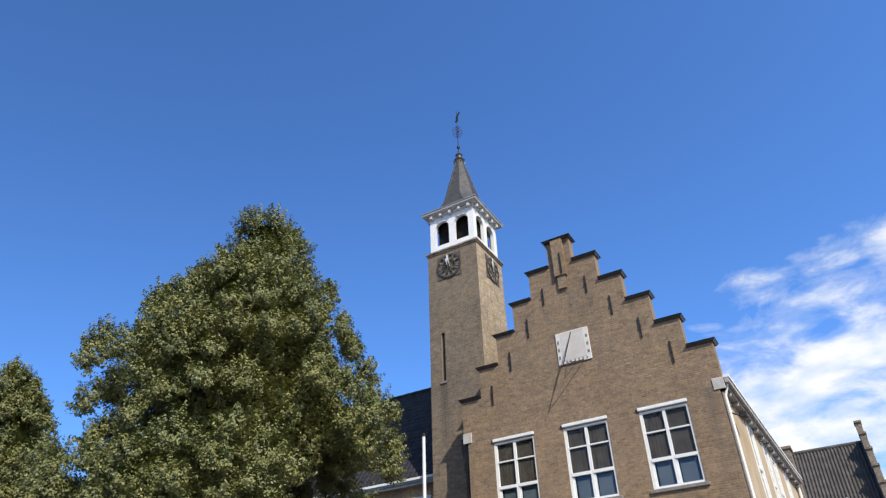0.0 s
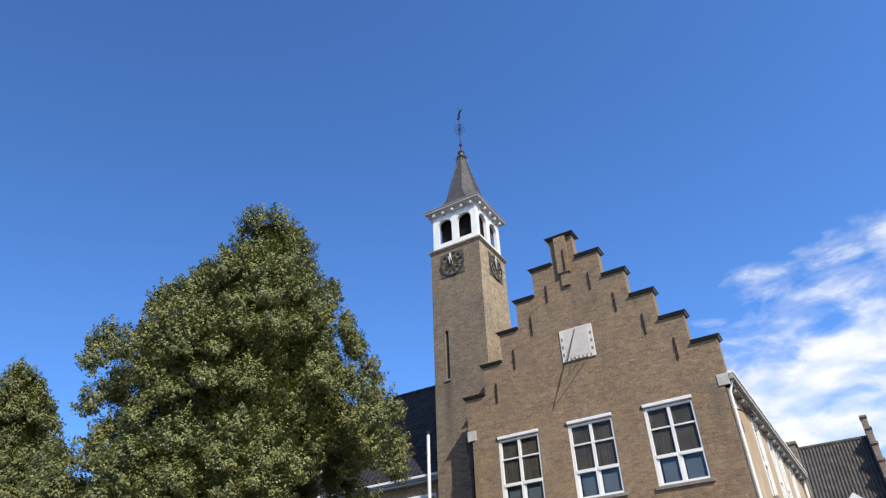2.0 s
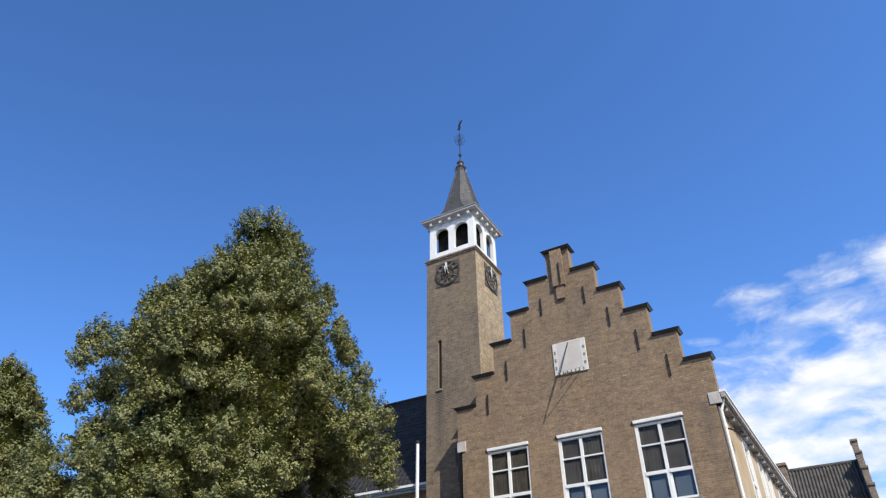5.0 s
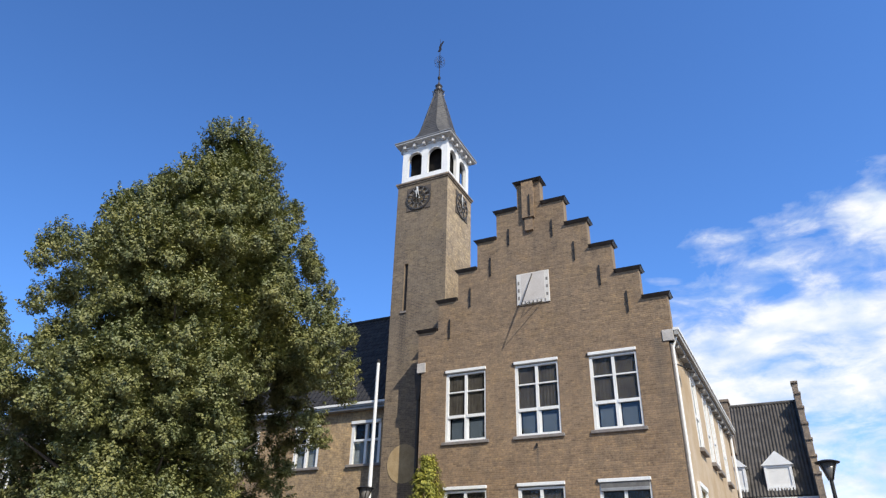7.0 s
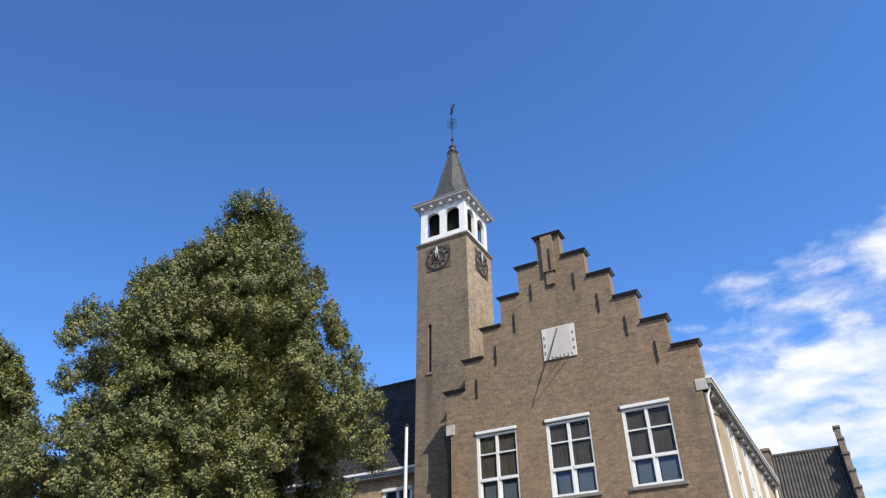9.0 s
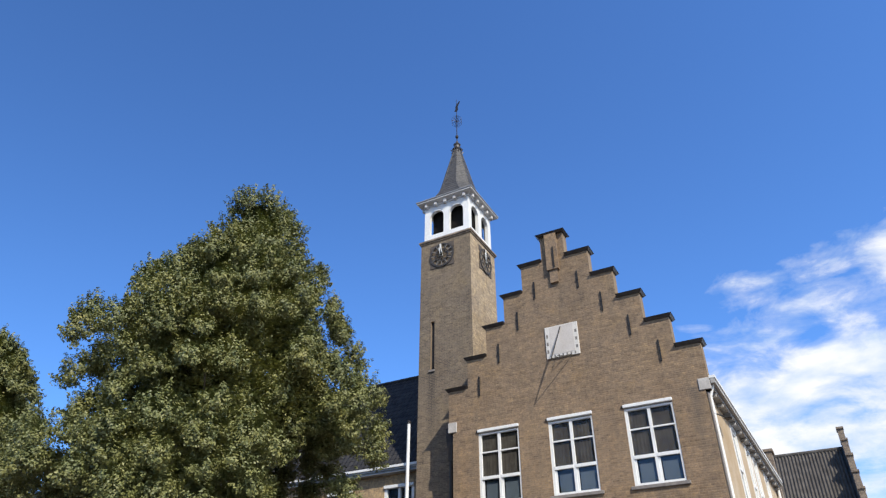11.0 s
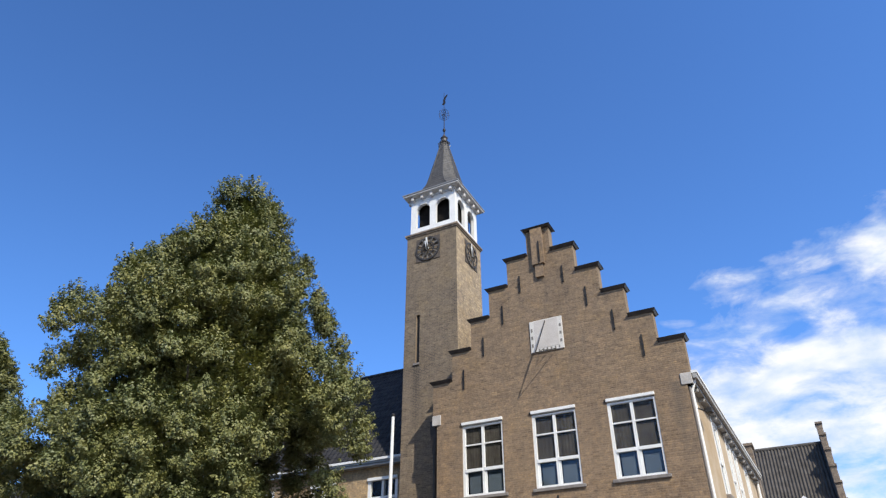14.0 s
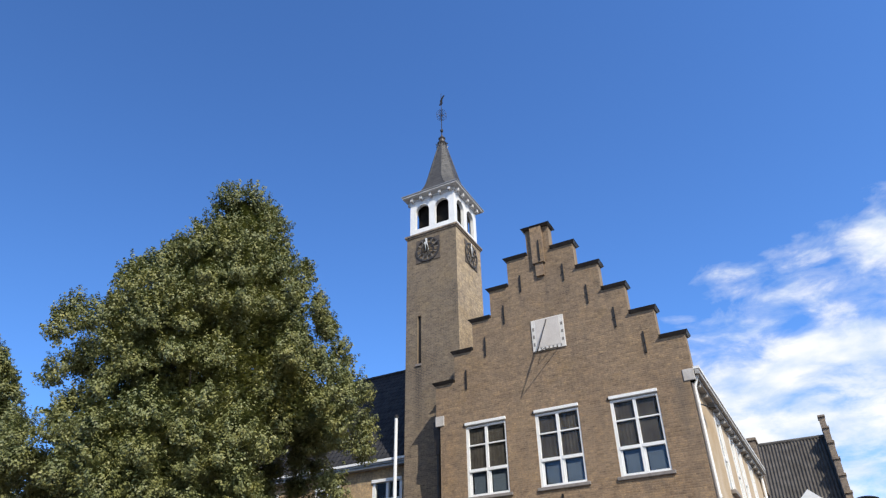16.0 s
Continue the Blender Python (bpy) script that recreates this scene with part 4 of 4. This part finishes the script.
# ---- flagpole, lamps, conifer ----
pole = thing("flagpole", "tall white flagpole with dark cap, without flag", "flagpole", at=(-4.99, -1.2, 0))
bm = bmesh.new()
rod(bm, (0, 0, 0), (0, 0, 8.68), 0.075, 14, 0.05)
part("mast", bm, WHITE, pole, smooth=False)
bm = bmesh.new()
turned(bm, ((0.02, 8.66), (0.07, 8.68), (0.075, 8.74), (0.03, 8.79)), 0, 0, 12)
part("cap", bm, IRON, pole, "dark cap")
bm = bmesh.new()
turned(bm, ((0.2, 0), (0.2, 0.05), (0.1, 0.09), (0.1, 0.5)), 0, 0, 14)
part("base", bm, ZINC, pole)


def street_lamp(at):
    lamp = thing("street_lamp", "dark post lamp with flat hood and tapered smoked bowl", "street lamp", "street lamps", at=at)
    bm = bmesh.new()
    rod(bm, (0, 0, 0), (0, 0, 0.9), 0.07, 12, 0.065)
    rod(bm, (0, 0, 0.9), (0, 0, 3.97), 0.045, 12, 0.035)
    part("post", bm, IRON, lamp)
    bm = bmesh.new()
    turned(bm, ((0.045, 3.95), (0.06, 4.0), (0.165, 4.25)), 0, 0, 20)
    part("bowl", bm, LAMP_GLASS, lamp, "smoked tapered bowl", smooth=True)
    bm = bmesh.new()
    for i in range(4):
        a = math.pi / 4 + math.pi / 2 * i
        rod(bm, (0.055 * math.cos(a), 0.055 * math.sin(a), 3.95), (0.175 * math.cos(a), 0.175 * math.sin(a), 4.25), 0.012, 6)
    part("ribs", bm, IRON, lamp)
    bm = bmesh.new()
    turned(bm, ((0.17, 4.252), (0.215, 4.258), (0.225, 4.275), (0.13, 4.31), (0.03, 4.32)), 0, 0, 24)
    part("hood", bm, IRON, lamp, "flat dark hood")
    return lamp


first = street_lamp((7.1, -4.0, 0))
copy_thing(first, pose(-3.35, -4.0, 0))
fl = thing("floodlight", "small black floodlight on a wall bracket", "floodlight")
part("body", box(bmesh.new(), 0.2, 0.4, 0.95, 1.15, 7.98, 8.14, 0.02), IRON, fl, m=SKEW)
bm = bmesh.new()
rod(bm, (0.002, 0.2, 7.98), (0.3, 1.05, 8.0), 0.02, 6)
part("bracket", bm, IRON, fl, m=SKEW)


# ---- foliage ----
def leaf_mesh(name, centres, normals, size, rng, mat, parent, droop=0.35, aspect=0.75):
    """Many small folded leaves at the given places."""
    n = len(centres)
    nrm = normals + rng.normal(0, 0.3, (n, 3))
    nrm /= np.linalg.norm(nrm, axis=1)[:, None]
    t = rng.normal(0, 1, (n, 3))
    t[:, 2] -= droop
    t -= nrm * np.sum(t * nrm, axis=1)[:, None]
    t /= np.linalg.norm(t, axis=1)[:, None]
    s = np.cross(nrm, t)
    L = (size * rng.uniform(0.65, 1.25, n))[:, None]
    Wd = L * aspect * 0.5
    a = centres - t * L * 0.5
    b = centres + t * L * 0.5
    c = centres + s * Wd + nrm * L * 0.12 - t * L * 0.08
    d = centres - s * Wd + nrm * L * 0.12 - t * L * 0.08
    verts = np.stack([a, c, b, d], 1).reshape(-1, 3)
    me = bpy.data.meshes.new(name)
    me.vertices.add(4 * n)
    me.vertices.foreach_set("co", verts.ravel().astype(np.float32))
    idx = np.arange(n)[:, None] * 4 + np.array([[0, 1, 2, 0, 2, 3]])
    me.loops.add(6 * n)
    me.loops.foreach_set("vertex_index", idx.ravel().astype(np.int32))
    me.polygons.add(2 * n)
    me.polygons.foreach_set("loop_start", (np.arange(2 * n) * 3).astype(np.int32))
    me.update(calc_edges=True)
    me.materials.append(mat)
    ob = new(name, me)
    ob.parent = parent
    return ob


def bough(at, size, out, rng, density):
    """Leaf places and facings of one leafy bough: short ascending twigs that stand on its upper and outer side."""
    up = np.array((0, 0, 1.0))
    n = int(120 * size ** 1.7) + 10
    core = max(0.1, size - 0.4)
    q = rng.normal(0, 1, (4 * n, 3))
    q /= np.linalg.norm(q, axis=1)[:, None]
    q = q[q @ (0.7 * out + 0.55 * up) > -0.15][:n]
    cs, ns = [], []
    for k, d in enumerate(q):
        bulge = 1.0 + 0.45 * noise.noise(Vector(at + d * 2.2)) + rng.uniform(-0.12, 0.05)
        foot = at + d * core * np.array((1, 1, 0.9)) * bulge
        axis = 0.65 * d + 0.5 * up + 0.25 * out + rng.normal(0, 0.16, 3)
        axis /= np.linalg.norm(axis)
        long = rng.uniform(0.32, 0.58) * min(1.0, size + 0.35)
        if k % 17 == 0:
            axis, long = axis * 0.4 + up * 0.7, rng.uniform(0.55, 0.85) * min(1.0, size + 0.3)
        m = int(density * (0.3 + long))
        t = rng.random(m) ** 0.8
        side = rng.normal(0, 1, (m, 3))
        side -= axis * (side @ axis)[:, None]
        side /= np.linalg.norm(side, axis=1)[:, None]
        wide = (0.02 + 0.085 * np.sqrt(1 - t)) * rng.uniform(0.3, 1.1, m)
        cs.append(foot + axis * (t * long)[:, None] + side * wide[:, None])
        ns.append(side * 0.35 + (0.75 * d + 0.5 * up + rng.normal(0, 0.15, 3)))
    return np.concatenate(cs), np.concatenate(ns)


def crown(left, right, rng, density, rim, floor_at, deep=0.85):
    """Boughs on a crown whose width on either side is given by height, with hollows between them, then thin inner foliage."""
    lz, lx = np.array(sorted(left)).T
    rz, rx = np.array(sorted(right)).T
    low, top = min(lz[0], rz[0]) - 0.8, max(lz[-1], rz[-1])

    def ring(z):
        a, b = np.interp(z, lz, lx), np.interp(z, rz, rx)
        return (a + b) / 2, max(0.1, (b - a) / 2)

    spots = [(np.array((u, rng.uniform(-0.5, 0.3), z)), r, np.array((math.copysign(0.9, u - ring(z)[0]), -0.4, 0))) for u, z, r in rim]
    # an outer coat with hollows in it, then boughs deeper inside
    for tries, small, large, near, far_in, gap in ((9000, 0.42, 0.8, 0.8, 1.0, 0.6), (7000, 0.5, 0.8, 0.4, 0.66, 0.52)):
        for _ in range(tries):
            z = rng.uniform(low, top - 0.95)
            cx, w = ring(z)
            th = rng.uniform(0, 2 * math.pi)
            d = np.array((math.cos(th), math.sin(th), 0))
            outer = near > 0.75
            if outer and rim and abs(d[0]) > 0.92 and z > 6.0:
                continue
            size = min(rng.uniform(small, large), 0.25 + 0.42 * w)
            reach = max(0.0, w - size) * rng.uniform(near, far_in)
            at = np.array((cx + d[0] * reach, d[1] * deep * reach, z))
            if z - 0.6 * size < np.interp(at[0], *(floor_at if at[1] < 0.9 else ((-5, 5), (3.2, 3.2)))):
                continue
            if outer and abs(d[0]) < 0.75 and noise.noise(Vector(at * (0.45, 0.45, 1.05))) < np.interp(z, (5.0, 6.2, 8.5, 11.0), (-0.2, 0.14, -0.02, -0.15)):
                continue
            if all(np.sum((at - p) ** 2 * (1, 1, 1.15)) > (gap * (size + r)) ** 2 for p, r, _ in spots):
                spots.append((at, size, d))
    leaves = [bough(at, size, d, rng, density) for at, size, d in spots]
    k = 100000
    z = rng.uniform(low + 0.9, top - 0.8, k)
    th = rng.uniform(0, 2 * math.pi, k)
    mid = np.array([ring(v) for v in z])
    r = rng.uniform(0.2, 1.0, k) ** 0.5 * np.maximum(0.5 * mid[:, 1], mid[:, 1] - 1.1)
    heart = np.stack([mid[:, 0] + np.cos(th) * r, deep * np.sin(th) * r, z], 1)
    heart = heart[(heart[:, 2] > np.interp(heart[:, 0], *floor_at) + 0.7) | ((heart[:, 1] > 0.9) & (heart[:, 2] > 3.2))]
    return np.concatenate([a for a, _ in leaves]), np.concatenate([b for _, b in leaves]), heart


def broadleaf(name, label, base, top, turn, left, right, seed, density, rim, floor_at, leaf):
    rng = np.random.default_rng(seed)
    tree = thing(name, label, "tree")
    tree.matrix_basis = pose(*base, 0, 0, turn)
    bm = bmesh.new()
    b, t = Vector(), Vector(top)
    pts = [b.lerp(t, i / 8) + Vector((0.12 * math.sin(i * 1.7), 0.12 * math.cos(i * 2.1), 0)) * min(i, 1) for i in range(9)]
    for i in range(8):
        rod(bm, pts[i], pts[i + 1], 0.32 * (1 - i / 9), 10, 0.32 * (1 - (i + 1) / 9))
    part("trunk", bm, BARK, tree)
    for i in range(26):
        f = 0.2 + 0.5 * i / 26
        s0 = b.lerp(t, f)
        th = i * 2.4
        z = s0.z + 0.8
        w = (np.interp(z, *np.array(sorted(right)).T) - np.interp(z, *np.array(sorted(left)).T)) / 2
        end = Vector((s0.x + 0.6 * w * math.cos(th), s0.y + 0.6 * w * math.sin(th), z + 0.3))
        bend = s0.lerp(end, 0.5) - Vector((0, 0, 0.2))
        bm = bmesh.new()
        rod(bm, s0, bend, 0.085, 7, 0.055)
        rod(bm, bend, end, 0.055, 7, 0.015)
        part("limb", bm, BARK, tree)
    c, n, heart = crown(left, right, rng, density, rim, floor_at)
    leaf_mesh("crown", c, n, leaf, rng, LEAF, tree, droop=-0.3, aspect=0.6)
    leaf_mesh("inner_crown", heart, np.tile((0, 0, 1.0), (len(heart), 1)), 0.095, rng, LEAF, tree)
    return tree


# half outlines of the crowns: height, distance from the trunk
LINDEN_L = [(14.4, 0.1), (13.6, -0.4), (12.9, -0.4), (12.35, -0.45), (12.1, -0.9), (11.8, -1.5), (11.0, -2.1), (10.3, -2.3), (9.8, -3.1), (9.2, -3.3), (8.1, -3.1), (7.2, -2.8), (6.2, -3.6), (5.2, -4.4), (4.2, -4.8), (3.2, -4.8)]
LINDEN_R = [(14.5, 0.8), (14.2, 1.45), (13.5, 1.8), (12.5, 2.05), (12.1, 2.4), (11.5, 2.85), (10.9, 3.3), (10.2, 3.6), (9.5, 4.1), (8.4, 4.2), (7.9, 4.9), (7.0, 5.0), (6.4, 4.8), (5.7, 4.3), (4.6, 4.1), (3.8, 4.3)]
# boughs on the crown's two flanks: distance from the trunk, height, size
LINDEN_RIM = ((0.3, 13.45, 0.66), (0.8, 13.55, 0.66), (1.25, 13.4, 0.66), (0.35, 12.75, 0.75), (1.35, 12.65, 0.75), (-0.7, 11.7, 0.42), (-1.4, 11.0, 0.6), (-1.75, 10.5, 0.6), (-2.85, 9.55, 0.6), (-2.8, 8.75, 0.68), (-2.1, 8.2, 0.7), (-1.9, 7.3, 0.7), (-2.4, 6.9, 0.6),
              (-2.65, 7.9, 0.7), (-3.2, 6.2, 0.8), (2.65, 12.0, 0.45), (2.2, 11.2, 0.7), (3.0, 10.85, 0.45), (3.25, 10.1, 0.6), (3.7, 9.2, 0.6), (3.45, 8.3, 0.7), (4.4, 7.45, 0.7), (4.25, 6.7, 0.7), (3.6, 5.5, 0.75))
broadleaf("linden_tree", "large dense linden tree with conical green crown", (-6.9, -8.08, -0.14), (0.6, 0, 13.2), 50.6, LINDEN_L, LINDEN_R, 3, 50, LINDEN_RIM,
          ((-5, -1.6, -1.3, 1.5, 1.8, 3.5, 3.6, 5), (4.8, 4.8, 2.4, 2.4, 6.1, 6.1, 4.5, 4.5)), 0.067)
SECOND_L = [(14.0, -1.7), (13.4, -2.2), (12.6, -2.2), (11.6, -2.5), (10.7, -2.6), (9.9, -2.3), (8.3, -2.0), (6.0, -2.0)]
SECOND_R = [(14.1, -1.0), (13.8, -0.7), (13.2, -0.2), (12.2, 0.45), (11.0, 1.0), (10.4, 1.3), (8.7, 1.8), (6.0, 2.2)]
broadleaf("street_tree", "green broadleaf tree with rounded crown", (-21.0, -5.0, 0), (0, 0, 11.5), 62.5, SECOND_L, SECOND_R, 5, 34, ((-1.35, 13.4, 0.5), (-0.6, 12.8, 0.5), (-0.1, 12.0, 0.5), (0.3, 11.1, 0.55)), ((-5, 5), (5.0, 5.0)), 0.09)

shrub = thing("golden_conifer", "slim golden-green conifer beside the brick wall", "conifer", at=(0, 0, 0))
bm = bmesh.new()
rod(bm, (-3.1, -1.1, 0), (-3.1, -1.1, 5.3), 0.09, 8, 0.02)
part("trunk", bm, BARK, shrub)
rng = np.random.default_rng(9)
cs, ns = [], []
for i in range(1500):
    z = 0.3 + 5.2 * rng.random() ** 0.8
    r = min(0.95, 0.46 * ((5.65 - z) / 1.15) ** 0.75) * rng.uniform(0.5, 0.98)
    a = rng.uniform(0, 2 * math.pi)
    k = 16
    d = np.array((math.cos(a), math.sin(a), 0.9))
    q = np.array((-3.1, -1.1, z)) + d * np.array((r, r, 0))
    cs.append(q + d * rng.uniform(-0.1, 0.12, (k, 1)) + rng.normal(0, 0.035, (k, 3)))
    ns.append(np.tile(d, (k, 1)))
leaf_mesh("foliage", np.concatenate(cs), np.concatenate(ns), 0.085, rng, LEAF_YELLOW, shrub, droop=-1.5, aspect=0.4)

# ---- bricks ----
ROW, STRETCH, JOINT, PROUD = 0.0625, 0.215, 0.01, 0.0028


def brick_boxes(rows):
    """Meshes of many bricks without backs, from rows of (u0, u1, z0, z1, depth); they stand out towards -y."""
    r = np.array(rows)
    u0, u1, z0, z1, d = r.T
    zero = np.zeros(len(r))
    co = np.stack([np.stack(c, 1) for c in ((u0, zero, z0), (u1, zero, z0), (u1, zero, z1), (u0, zero, z1),
                                            (u0 + 0.003, -d, z0 + 0.003), (u1 - 0.003, -d, z0 + 0.003), (u1 - 0.003, -d, z1 - 0.003), (u0 + 0.003, -d, z1 - 0.003))], 1)
    quads = np.array(((4, 5, 6, 7), (0, 1, 5, 4), (1, 2, 6, 5), (2, 3, 7, 6), (3, 0, 4, 7)))
    me = bpy.data.meshes.new("brick")
    me.from_pydata(co.reshape(-1, 3).tolist(), [], (quads[None] + 8 * np.arange(len(r))[:, None, None]).reshape(-1, 4).tolist())
    return me


def brick_skin(parent, mat, us, z0, z1, filled, single, m, seed):
    """Bricks in running bond over a wall's face; those inside the stretch named by single are parts of their own, the rest is joined."""
    rng = np.random.default_rng(seed)
    us = sorted(set(us))
    rest, shapes = [], {}
    for k in range(int((z1 - z0) / ROW)):
        za = z0 + k * ROW + JOINT / 2
        zb = za + ROW - JOINT
        runs = []
        for a, b in zip(us, us[1:]):
            if filled((a + b) / 2, za) and filled((a + b) / 2, zb):
                if runs and abs(runs[-1][1] - a) < 1e-6:
                    runs[-1][1] = b
                else:
                    runs.append([a, b])
        for a, b in runs:
            i = math.floor(a / STRETCH) - 1
            while True:
                c = (i + 0.5 * (k % 2)) * STRETCH
                if c >= b:
                    break
                p, q = max(a, c), min(b, c + STRETCH - JOINT)
                i += 1
                if q - p < 0.035:
                    continue
                d = PROUD + rng.uniform(-0.0015, 0.0015)
                if single((p + q) / 2, (za + zb) / 2):
                    key = round(q - p, 2)
                    if key not in shapes:
                        shapes[key] = brick_boxes([(-key / 2, key / 2, -(zb - za) / 2, (zb - za) / 2, PROUD)])
                        shapes[key].materials.append(mat)
                    o = new("brick", shapes[key])
                    o.parent = parent
                    o.matrix_basis = m @ pose((p + q) / 2, 0.003 - d / 3, (za + zb) / 2, 0, rng.uniform(-0.4, 0.4), 0)
                else:
                    rest.append((p, q, za, zb, d))
    me = brick_boxes(rest)
    me.transform(m)
    me.materials.append(mat)
    o = new("brickwork", me)
    o.parent = parent
    tagged(o, kind="stuff")


def bricks():
    by_name = {o["label"]: o for o in bpy.data.objects if "label" in o and o.type == "MESH"}
    brick_skin(by_name["brown brick gable wall"], BRICK, us, 2.0, 15.1, in_gable,
               lambda x, z: 6.3 < z < 8.35 and (0.75 < abs(x) < 1.62), Matrix(), 11)
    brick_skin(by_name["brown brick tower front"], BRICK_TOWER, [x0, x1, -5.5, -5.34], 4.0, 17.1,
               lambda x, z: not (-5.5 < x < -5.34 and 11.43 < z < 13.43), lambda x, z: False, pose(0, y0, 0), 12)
    brick_skin(by_name["tan brick side, sunlit brightness in its colour"], BRICK_SUN_SIDE, [y0, y1], 9.0, 17.1, lambda x, z: True, lambda x, z: False, pose(x1, 0, 0, 0, 0, 90), 13)


bricks()


def motions():
    """All that moves is the carried camera, keyed above."""


motions()
